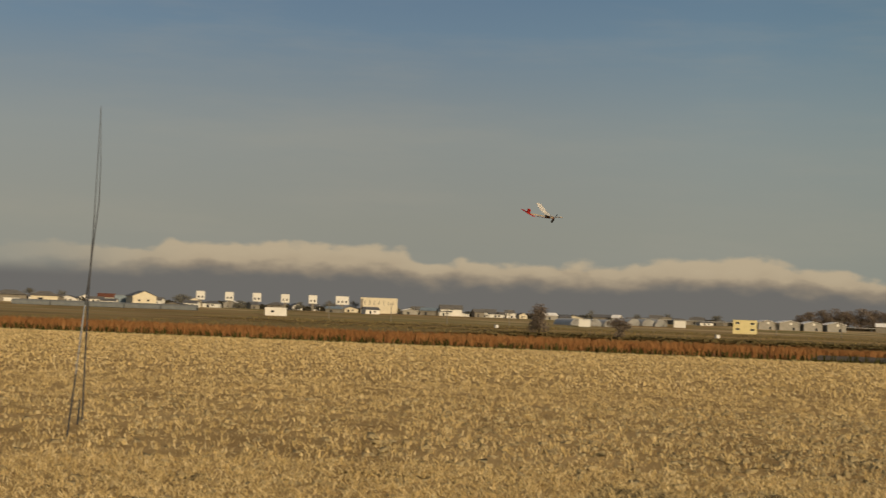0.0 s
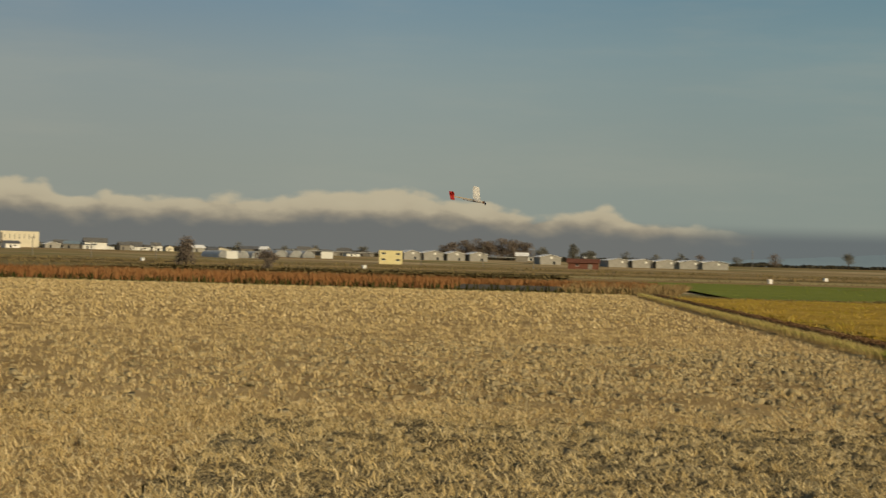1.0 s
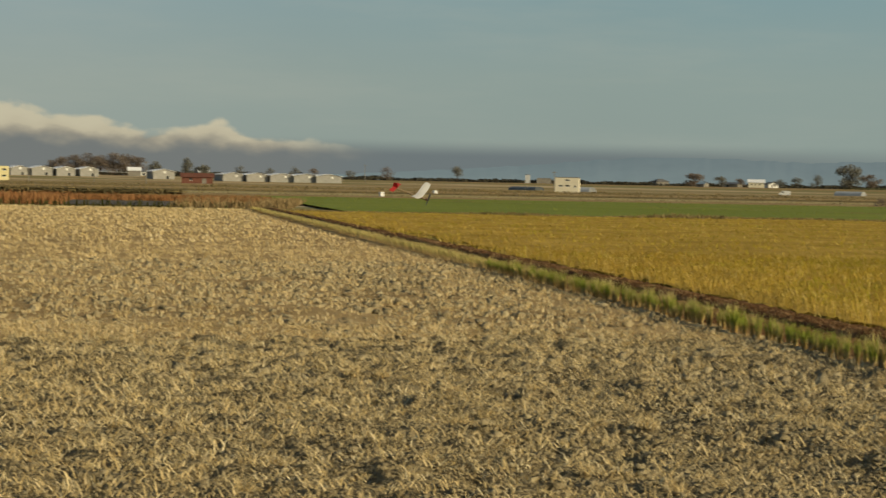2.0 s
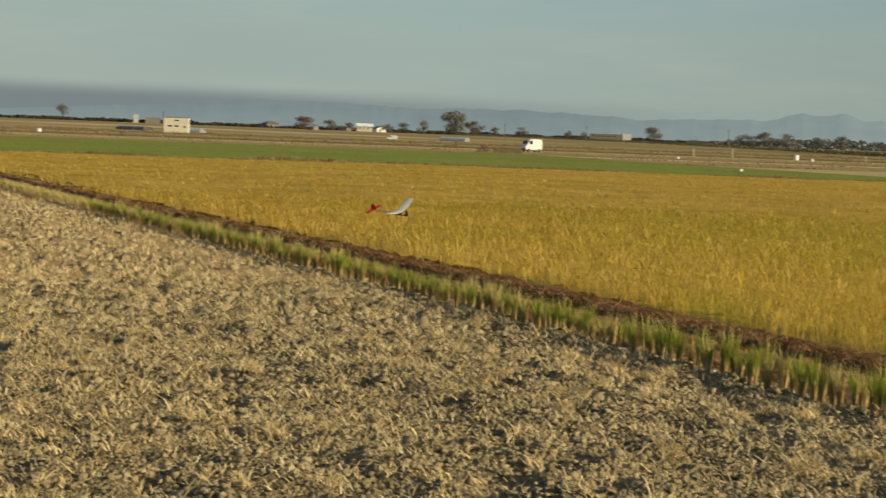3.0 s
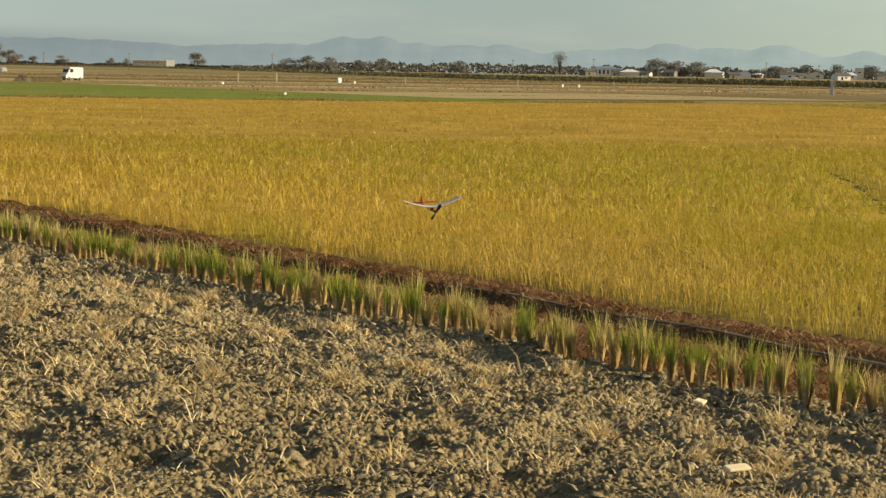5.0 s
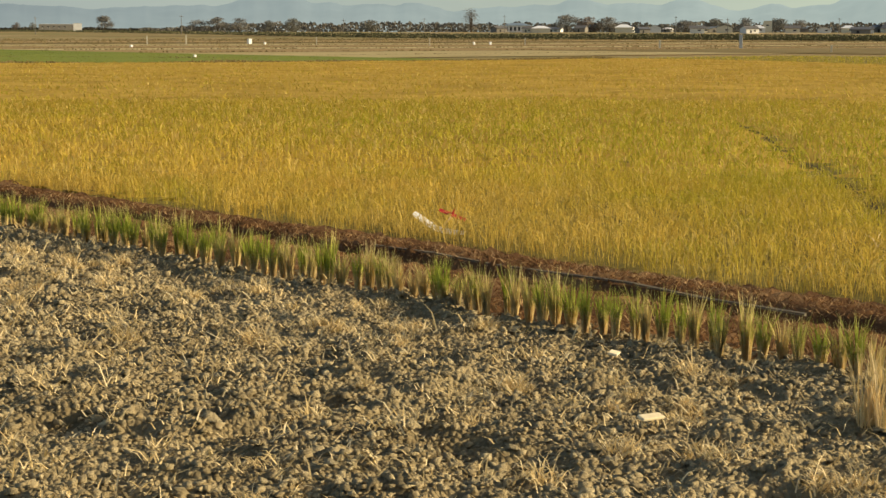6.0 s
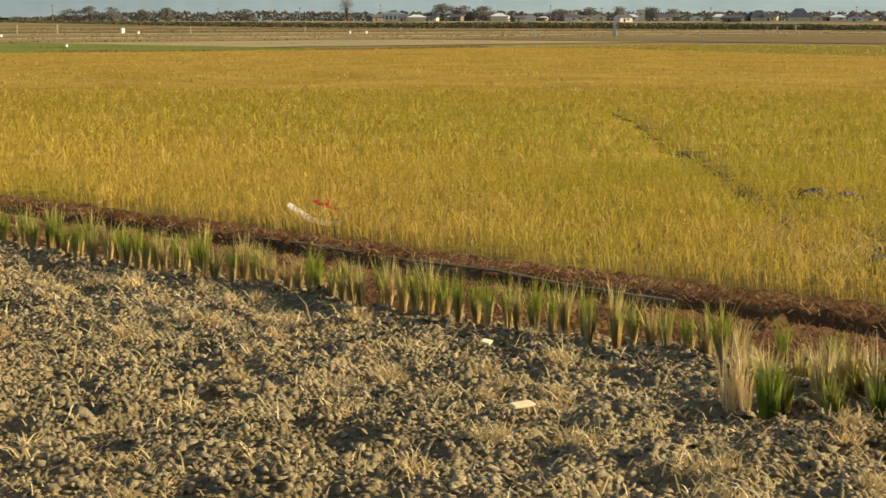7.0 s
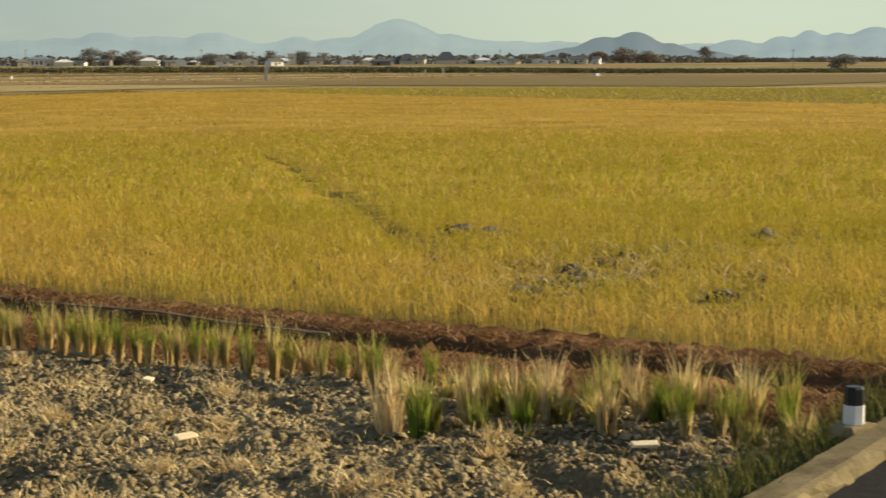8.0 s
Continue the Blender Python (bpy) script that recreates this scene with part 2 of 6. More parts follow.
black_paint = surface("black_paint", [(0.012, 0.012, 0.014), (0.03, 0.03, 0.032)], 8.0, 0.4, local=True)


# ---- geometry ----
rng = np.random.default_rng(7)


def mesh_from(name, verts, quads, tris, material, smooth=False):
    """A mesh from arrays of corners, four-sided and three-sided faces."""
    me = bpy.data.meshes.new(name)
    me.vertices.add(len(verts))
    me.vertices.foreach_set("co", np.asarray(verts, np.float32).ravel())
    loops = np.concatenate([np.asarray(quads, np.int32).ravel(), np.asarray(tris, np.int32).ravel()])
    starts = np.concatenate([np.arange(len(quads)) * 4, len(quads) * 4 + np.arange(len(tris)) * 3]).astype(np.int32)
    me.loops.add(len(loops))
    me.loops.foreach_set("vertex_index", loops)
    me.polygons.add(len(starts))
    me.polygons.foreach_set("loop_start", starts)
    if smooth:
        me.polygons.foreach_set("use_smooth", np.ones(len(starts), bool))
    me.update(calc_edges=True)
    me.materials.append(material)
    return me


NO = np.zeros((0, 3), np.int32)
NO4 = np.zeros((0, 4), np.int32)


def blades(at, height, width, lean, fan=None):
    """Tapered, bent blades: at (n,3), the others (n,) or one number. Returns corners, quads and tris."""
    n = len(at)
    height, width, lean = (np.broadcast_to(np.asarray(a, float), (n,)) for a in (height, width, lean))
    bend = rng.uniform(0, 2 * np.pi, n) if fan is None else fan
    face = rng.uniform(0, np.pi, n)
    out = np.stack([np.cos(bend), np.sin(bend), np.zeros(n)], 1)
    side = np.stack([np.cos(face), np.sin(face), np.zeros(n)], 1) * width[:, None] / 2
    up = np.array([0, 0, 1.0])
    tilt = np.sqrt(np.maximum(0.008, 1 - np.minimum(lean, 0.998) ** 2))
    mid = at + up * (height * np.minimum(0.62 * tilt + 0.05, 0.6))[:, None] + out * (0.36 * lean * height)[:, None]
    tip = at + up * (height * tilt)[:, None] + out * (lean * height)[:, None]
    verts = np.stack([at - side, at + side, mid + side * 0.8, mid - side * 0.8, tip], 1).reshape(-1, 3)
    b = np.arange(n)[:, None] * 5
    return verts, b + np.array([[0, 1, 2, 3]]), b + np.array([[3, 2, 4]])


def tufts(at, count, spread, height, width, lean, vary=0.3, loose=(0.1, 1.6)):
    """count blades round every place in at, fanning outwards."""
    n = len(at)
    p = np.repeat(at, count, 0)
    m = len(p)
    a, r = rng.uniform(0, 2 * np.pi, m), np.sqrt(rng.uniform(0, 1, m)) * np.repeat(np.broadcast_to(spread, (n,)), count)
    p = p + np.stack([np.cos(a) * r, np.sin(a) * r, np.zeros(m)], 1)
    h = np.repeat(np.broadcast_to(height, (n,)), count) * rng.uniform(1 - vary, 1 + vary, m)
    w = np.repeat(np.broadcast_to(width, (n,)), count) * rng.uniform(0.7, 1.3, m)
    l = np.repeat(np.broadcast_to(lean, (n,)), count) * rng.uniform(*loose, m)
    return blades(p, h, w, np.clip(l, 0, 0.985), a + rng.normal(0, 0.7, m))


def rooted(v, q, t):
    """Grows all blades of a clump from one crown."""
    q = q.copy()
    q[:, 0] = 0
    v[0] = (0.0, 0.0, -0.01)
    return v, q, t


def joined(*pieces):
    v, q, t, base = [], [], [], 0
    for a, b, c in pieces:
        v.append(a), q.append(b + base), t.append(c + base)
        base += len(a)
    return np.concatenate(v), np.concatenate(q), np.concatenate(t)


def stuff(name, pieces, material, label, category):
    me = mesh_from(name, *pieces, material)
    return tagged(new(name, me), label, category, kind="stuff")


def part(name, bm, material, parent=None, label=""):
    """Links a bmesh as one mesh object, a part of parent."""
    me = bpy.data.meshes.new(name)
    bm.to_mesh(me)
    bm.free()
    me.materials.append(material)
    ob = new(name, me)
    ob.parent = parent
    if label:
        ob["label"] = label
    return ob


def thing(name, label, category, group="", kind="", m=None):
    e = new(name)
    e.empty_display_size = 0.2
    if m is not None:
        e.matrix_world = m
    return tagged(e, label, category, group, kind)


def box(x0, x1, y0, y1, z0, z1, bevel=0.0, bm=None):
    b = bm or bmesh.new()
    vs = bmesh.ops.create_cube(b, size=1.0)["verts"]
    for v in vs:
        v.co = Vector(((x0 + x1) / 2 + v.co.x * (x1 - x0), (y0 + y1) / 2 + v.co.y * (y1 - y0), (z0 + z1) / 2 + v.co.z * (z1 - z0)))
    if bevel:
        edges = list({e for v in vs for e in v.link_edges})
        bmesh.ops.bevel(b, geom=edges, offset=bevel, segments=2, affect="EDGES", profile=0.6)
    return b


def tube(points, radii, sides=8, bm=None):
    """A round bar through the points."""
    b = bm or bmesh.new()
    rings = []
    pts = [Vector(p) for p in points]
    for i, p in enumerate(pts):
        way = (pts[min(i + 1, len(pts) - 1)] - pts[max(i - 1, 0)]).normalized()
        a = way.orthogonal().normalized()
        c = way.cross(a)
        r = radii[i] if isinstance(radii, (list, tuple)) else radii
        rings.append([b.verts.new(p + (a * math.cos(2 * math.pi * s / sides) + c * math.sin(2 * math.pi * s / sides)) * r) for s in range(sides)])
    for r0, r1 in zip(rings, rings[1:]):
        for s in range(sides):
            b.faces.new((r0[s], r0[(s + 1) % sides], r1[(s + 1) % sides], r1[s]))
    b.faces.new(rings[0][::-1])
    b.faces.new(rings[-1])
    bmesh.ops.recalc_face_normals(b, faces=b.faces)
    return b


def polar(az, dist, z=0.0):
    return Vector((dist * math.sin(radians(az)), dist * math.cos(radians(az)), z))


def rise(r):
    """Height of the plain at that distance: flat fields, then slightly higher ground under the villages."""
    s = np.clip((np.asarray(r, float) - 780) / 250, 0, 1)
    return 3.6 * s * s * (3 - 2 * s)


def inside(pts, poly):
    """Which of the points (n,2 or more) lie within the polygon."""
    x, y = pts[:, 0], pts[:, 1]
    hit = np.zeros(len(pts), bool)
    j = len(poly) - 1
    for i in range(len(poly)):
        (xi, yi), (xj, yj) = poly[i], poly[j]
        cross = ((yi > y) != (yj > y)) & (x < (xj - xi) * (y - yi) / (yj - yi + 1e-12) + xi)
        hit ^= cross
        j = i
    return hit


def lattice(u0, u1, v0, v1, du, dv, jitter=0.3):
    """Planting places in rows along the bank, as (n,3)."""
    a, b = np.meshgrid(np.arange(u0, u1, du), np.arange(v0, v1, dv), indexing="ij")
    a = a.ravel() + rng.uniform(-jitter, jitter, a.size) * du
    b = b.ravel() + rng.uniform(-jitter, jitter, b.size) * dv
    return np.stack([a * U.x + b * V.x, a * U.y + b * V.y, np.zeros(a.size)], 1)


def in_uv(p):
    return p[:, 0] * U.x + p[:, 1] * U.y, p[:, 0] * V.x + p[:, 1] * V.y


def wedge(p, az0, az1, r0, r1):
    r = np.hypot(p[:, 0], p[:, 1])
    a = np.degrees(np.arctan2(p[:, 0], p[:, 1]))
    return (r >= r0) & (r < r1) & (a > az0) & (a < az1)


def sheet(name, corners, z, material, label, category):
    """A flat piece of land over the ground."""
    b = bmesh.new()
    b.faces.new([b.verts.new((x, y, z)) for x, y in corners])
    bmesh.ops.recalc_face_normals(b, faces=b.faces)
    if b.faces[:][0].normal.z < 0:
        bmesh.ops.reverse_faces(b, faces=b.faces[:])
    return tagged(part(name, b, material), label, category, kind="structure")


def uvp(u, v):
    return (u * U.x + v * V.x, u * U.y + v * V.y)


# ---- ground ----
def plain_material():
    """Harvested fields of the plain: long strips of straw, grass and soil."""
    m = bpy.data.materials.new("plain")
    m.use_nodes = True
    m.node_tree.nodes.clear()
    k = Nodes(m.node_tree)
    where = k.add("ShaderNodeNewGeometry").outputs["Position"]
    turned = k.add("ShaderNodeMapping", Vector=where, Rotation=(0, 0, radians(-6)), Scale=(0.004, 0.04, 1)).outputs[0]
    cells = m.node_tree.nodes.new("ShaderNodeTexVoronoi")
    cells.distance = "CHEBYCHEV"
    k.put(cells.inputs["Vector"], turned)
    cells.inputs["Scale"].default_value = 1.0
    cells.inputs["Randomness"].default_value = 0.8
    pick = k.add("ShaderNodeSeparateColor", i0=cells.outputs["Color"]).outputs[0]
    f = k.math("ADD", k.math("MULTIPLY", pick, 0.75), k.math("MULTIPLY", k.noise(0.03, 5, 0.65, where), 0.4))
    color = k.ramp(k.span(f, 0.1, 1.0, smooth=False), [(0.0, (0.17, 0.135, 0.062)), (0.2, (0.28, 0.2, 0.088)), (0.35, (0.38, 0.255, 0.118)), (0.5, (0.23, 0.21, 0.085)), (0.62, (0.36, 0.26, 0.13)), (0.75, (0.29, 0.235, 0.1)), (0.87, (0.46, 0.34, 0.18)), (1.0, (0.54, 0.43, 0.26))])
    finish(m, k, color, 0.95, 0.0, 0.6, 1.5, where, 0.0)
    return m


plain_mat = plain_material()


def ground():
    """One sheet out to the horizon, in rings, sunk a little under the nearer fields."""
    radii = [0.5, 4, 12, 30, 60, 100, 150, 220, 320, 450, 600, 760, 820, 880, 940, 1000, 1060, 1200, 1600, 2400, 3600, 4900]
    n = 96
    v = []
    for r in radii:
        a = np.linspace(0, 2 * np.pi, n, endpoint=False)
        z = np.full(n, float(rise(r))) - 0.12
        v.append(np.stack([r * np.sin(a), r * np.cos(a), z], 1))
    v = np.concatenate(v)
    q = [(i * n + s, i * n + (s + 1) % n, (i + 1) * n + (s + 1) % n, (i + 1) * n + s) for i in range(len(radii) - 1) for s in range(n)]
    me = mesh_from("ground", v, np.array(q)[:, ::-1], NO, plain_mat, True)
    tagged(new("ground", me), "wide flat plain of harvested brown and tan fields", "ground", kind="structure")


ground()

FIELD_END = -111.0     # far end of the cut field
KERB = -1.85           # road kerb


GRAIN = 0.043


def cut_field():
    """Broken soil of the cut field: a fine uneven sheet near the road, a coarser one far off."""
    def piece(u0, u1, v0, v1, du, dv, rough):
        a, b = np.meshgrid(np.arange(u0, u1 + du / 2, du), np.arange(v0, v1 + dv / 2, dv), indexing="ij")
        x, y = a * U.x + b * V.x, a * U.y + b * V.y
        z = np.zeros(a.shape)
        for s, amp in ((0.9, 0.022), (2.3, 0.02), (5.0, 0.02), (9.0, 0.012)):
            p = rng.uniform(0, 6.3, 6)
            z += amp * rough * (np.sin(x * s * 1.3 + p[0] + 1.7 * np.sin(y * s * 0.9 + p[1])) * np.cos(y * s * 1.1 + p[2] + 1.5 * np.sin(x * s * 0.7 + p[3])))
        n, m = a.shape
        if du < 0.1:
            # crumbs and lumps of broken soil
            for block, amp in ((9, 0.022), (4, 0.016), (2, 0.014)):
                c = rng.normal(0, amp, (n // block + 2, m // block + 2))
                c = np.repeat(np.repeat(c, block, 0), block, 1)[:n + 2, :m + 2]
                z += (c[:n, :m] + c[1:n + 1, :m] + c[:n, 1:m + 1] + c[1:n + 1, 1:m + 1]) / 4
            z += rng.normal(0, 0.007, a.shape)
            edge = np.clip((8.45 - b) / 0.5, 0, 1)
            z = z * edge - 0.03 * (1 - edge)
            x = x + rng.normal(0, du * 0.2, a.shape)
            y = y + rng.normal(0, du * 0.2, a.shape)
        else:
            z += rng.normal(0, 0.012 * rough, a.shape)
        i = np.arange(n * m).reshape(n, m)
        q = np.stack([i[:-1, :-1], i[1:, :-1], i[1:, 1:], i[:-1, 1:]], -1).reshape(-1, 4)
        return np.stack([x, y, z], -1).reshape(-1, 3), q, NO
    near = piece(-20, KERB, -3, 8.45, GRAIN, GRAIN, 1.0)
    heights = near[0][:, 2].reshape(-1, len(np.arange(-3, 8.45 + GRAIN / 2, GRAIN)))
    me = mesh_from("cut_field", *near, soil, False)
    tagged(new("cut_field", me), "tilled grey-brown soil of a harvested rice field", "field", kind="structure")
    far = joined(piece(FIELD_END, -20, -110, 8.3, 0.8, 0.8, 0.8), piece(-20, KERB, -110, -3, 0.5, 0.5, 0.8))
    me = mesh_from("straw_field", *far, stubble_ground, True)
    tagged(new("straw_field", me), "pale straw-covered soil of a harvested rice field", "field", kind="structure")
    return heights


soil_heights = cut_field()


def soil_z(p):
    """Height of the tilled soil under places p, nought off its sheet."""
    u, v = in_uv(p)
    n, m = soil_heights.shape
    i, j = np.rint((u + 20) / GRAIN).astype(int), np.rint((v + 3) / GRAIN).astype(int)
    on = (i >= 0) & (i < n) & (j >= 0) & (j < m)
    return np.where(on, soil_heights[np.clip(i, 0, n - 1), np.clip(j, 0, m - 1)], 0.0)


def clods():
    """Broken lumps of soil."""
    ring = [2 * math.pi * i / 3 for i in range(3)]
    bv = np.array([(math.cos(a), math.sin(a), -0.35) for a in ring] + [(0.75 * math.cos(a + 0.9), 0.75 * math.sin(a + 0.9), 0.62) for a in ring])
    bf = np.array([(0, 1, 3), (1, 4, 3), (1, 2, 4), (2, 5, 4), (2, 0, 5), (0, 3, 5), (3, 4, 5)])

    def scatter(p, size):
        n = len(p)
        s = size * np.minimum(rng.lognormal(0, 0.5, n), 2.4)
        k = np.repeat(bv[None], n, 0) * rng.uniform(0.65, 1.35, (n, len(bv), 1)) + rng.normal(0, 0.28, (n, len(bv), 3))
        a = rng.uniform(0, 2 * np.pi, n)
        c, d = np.cos(a)[:, None], np.sin(a)[:, None]
        stretch = rng.uniform(0.7, 1.4, (n, 1))
        x, y, z = k[..., 0] * stretch, k[..., 1], k[..., 2] * 0.8
        v = np.stack([x * c - y * d, x * d + y * c, z], -1) * s[:, None, None] + (p + np.array([0, 0, 1.0]) * (s * 0.1)[:, None])[:, None]
        f = bf[None] + (np.arange(n) * len(bv))[:, None, None]
        return v.reshape(-1, 3), NO4, f.reshape(-1, 3)
    def share(p):
        """Fewer clods where the straw lies thick."""
        u, v = in_uv(p)
        return p[rng.uniform(0, 1, len(p)) < np.clip(0.22 + 0.08 * (v + 3) + 0.045 * (u + 11), 0.12, 0.95)]
    p = lattice(-20, KERB - 0.05, -12, 8.1, 0.0375, 0.0375, 0.6)
    p = share(p[wedge(p, -64, 48, 5.2, 12.5)])
    far = lattice(-20, KERB - 0.05, -12, 8.1, 0.046, 0.046, 0.6)
    far = share(far[wedge(far, -64, 48, 12.5, 16.5)])
    for some in (p, far):
        some[:, 2] = soil_z(some) + 0.001
    q = lattice(-42, KERB, -40, 7.9, 0.15, 0.15, 0.6)
    q = q[wedge(q, -64, 30, 16.5, 40)]
    u, v = in_uv(q)
    q = q[rng.uniform(0, 1, len(q)) < np.clip(0.3 + 0.05 * (v + 4), 0.12, 0.75)]
    stuff("clods", joined(scatter(p, 0.0126), scatter(p[::19] + np.array([0.03, 0.02, 0.004]), 0.019), scatter(far, 0.0165), scatter(q, 0.036)), clod_mat, "dry grey-brown clods of broken soil on the field", "soil clods")


def patchy(p, size, seed):
    """A value from about -1 to 1 that wanders over the ground, for uneven cover."""
    return np.array([noise.noise(Vector((x / size, y / size, seed))) for x, y, _ in p]) if len(p) else np.zeros(0)


def mats(at, count, spread, length, width, depth=0.045):
    """Short straws lying this way and that round every place in at."""
    p = np.repeat(at, count, 0)
    m = len(p)
    a, r = rng.uniform(0, 2 * np.pi, m), np.sqrt(rng.uniform(0, 1, m)) * spread
    p = p + np.stack([np.cos(a) * r, np.sin(a) * r, rng.uniform(0, depth, m) * np.clip(1.2 - r / spread, 0.1, 1)], 1)
    return blades(p, length * rng.lognormal(0, 0.45, m), width * rng.uniform(0.7, 1.3, m), rng.uniform(0.78, 0.995, m))


def straw_litter():
    """Cut stubble and loose straw on the tilled soil, in uneven mats, thicker away from the crop bank."""
    p = lattice(-26, KERB - 0.1, -16, 7.75, 0.2, 0.2, 0.6)
    p = p[wedge(p, -64, 48, 5.2, 22)]
    u, v = in_uv(p)
    cover = np.clip(0.5 + 0.1 * (-u - 8) + 0.1 * (3 - v), 0.26, 1.25) + 0.9 * patchy(p, 0.45, 2.0)
    p = p[rng.uniform(0, 1, len(p)) < cover]
    p[:, 2] = soil_z(p) + 0.02
    near = mats(p, 13, 0.085, 0.075, 0.0088)
    loose = lattice(-26, KERB - 0.1, -16, 7.9, 0.09, 0.09, 0.6)
    loose = loose[wedge(loose, -64, 48, 5.2, 22)]
    loose = loose[rng.uniform(0, 1, len(loose)) < np.clip(0.66 + 0.07 * (3 - in_uv(loose)[1]), 0.48, 1.1) + 0.8 * patchy(loose, 0.6, 9.0)]
    loose[:, 2] = soil_z(loose) + rng.uniform(0.02, 0.05, len(loose))
    lying = blades(loose, rng.uniform(0.03, 0.11, len(loose)), 0.0082, rng.uniform(0.8, 0.995, len(loose)))
    q = lattice(-56, KERB, -56, 7.7, 0.25, 0.24, 0.45)
    q = q[wedge(q, -64, 30, 8.5, 50)]
    u, v = in_uv(q)
    q = q[(np.hypot(q[:, 0], q[:, 1]) > 22) | (rng.uniform(0, 1, len(q)) < np.clip((4.5 - v) / 6, 0, 0.9))]
    q = q[rng.uniform(0, 1, len(q)) < 0.75 + 1.1 * patchy(q, 0.7, 4.0)]
    mid = tufts(q, 7, 0.08, rng.uniform(0.06, 0.13, len(q)), 0.0125, 0.88, 0.4, (0.5, 1.12))
    r = lattice(FIELD_END + 0.3, -20, -112, 7.6, 0.46, 0.44, 0.5)
    r = r[wedge(r, -64, 10, 50, 150)]
    far = tufts(r, 4, 0.2, rng.uniform(0.06, 0.14, len(r)), 0.034, 0.85, 0.3, (0.3, 1.15))
    stuff("straw_stubble", joined(near, lying, mid, far), straw, "golden cut rice stubble and loose straw on the soil", "straw")


clods()
straw_litter()

PADDY = [uvp(KERB - 0.3, 10.1), uvp(-103, 9.7), (-38.6, 96.5), (-32, 98.3), (-25, 99.5), (-14, 108), (0, 110.5), (11.4, 111.5), (30.7, 119), (42, 127), (47, 118), (50, 95), (56, 60), uvp(KERB - 0.3, 75)]
GREENER = [(42.3, 127.3), (47.3, 118), (50.3, 95), (56.3, 60), (64.3, 39.6), (112, 50), (97, 104.5), (79.5, 126), (62.3, 141.3), (52, 136)]


def ears(at, count, spread, height, stem, width, length, droop=0.55):
    """Thin stalks round every place in at, each with a drooping ear or bent leaf at its top."""
    n = len(at)
    p = np.repeat(at, count, 0)
    m = len(p)
    a, r = rng.uniform(0, 2 * np.pi, m), np.sqrt(rng.uniform(0, 1, m)) * spread
    p = p + np.stack([np.cos(a) * r, np.sin(a) * r, np.zeros(m)], 1)
    h = np.repeat(np.broadcast_to(height, (n,)), count) * rng.uniform(0.45, 1.2, m)
    way = a + rng.normal(0, 1.2, m)
    out = np.stack([np.cos(way), np.sin(way), np.zeros(m)], 1)
    face = rng.uniform(0, np.pi, m)
    side = np.stack([np.cos(face), np.sin(face), np.zeros(m)], 1)
    up = np.array([0, 0, 1.0])
    e = length * rng.uniform(0.5, 1.4, m)
    knee = p + up * h[:, None] + out * (0.18 * h)[:, None]
    mid = knee + out * (0.45 * e)[:, None] + up * (e * rng.uniform(0.1, 0.5, m))[:, None]
    tip = knee + out * (0.95 * e)[:, None] + up * (e * rng.uniform(-droop, 0.5, m))[:, None]
    s, w = side * stem / 2, side * width / 2
    verts = np.stack([p - s, p + s, knee + w * 0.7, knee - w * 0.7, mid + w, mid - w, tip], 1).reshape(-1, 3)
    b = (np.arange(m) * 7)[:, None]
    quads = np.stack([b + np.array([[0, 1, 2, 3]]), b + np.array([[3, 2, 4, 5]])], 1).reshape(-1, 4)
    return verts, quads, b + np.array([[5, 4, 6]])


def trodden(p):
    """How far places p lie from the trodden track and the muddy corner, in their own widths."""
    bend = 0.07 * np.sin(p[:, 1] * 0.7)
    track = np.abs((p[:, 0] - 7.8) - (p[:, 1] - 14.4) * 0.31 - bend) / 0.2
    track = np.where((p[:, 1] > 13.8) & (p[:, 1] < 34), track, 9.0)
    mud = np.full(len(p), 9.0)
    for x, y, rx, ry in ((7.0, 11.2, 0.5, 0.4), (8.0, 12.0, 1.0, 0.6), (8.3, 12.7, 0.8, 0.5), (9.2, 13.1, 0.7, 0.4), (9.1, 16.0, 0.6, 0.6), (11.4, 13.8, 0.6, 0.5), (8.3, 10.4, 0.5, 0.3), (9.3, 11.3, 0.5, 0.4), (10.0, 13.1, 0.5, 0.4)):
        mud = np.minimum(mud, np.hypot((p[:, 0] - x) / rx, (p[:, 1] - y) / ry))
    return track, mud


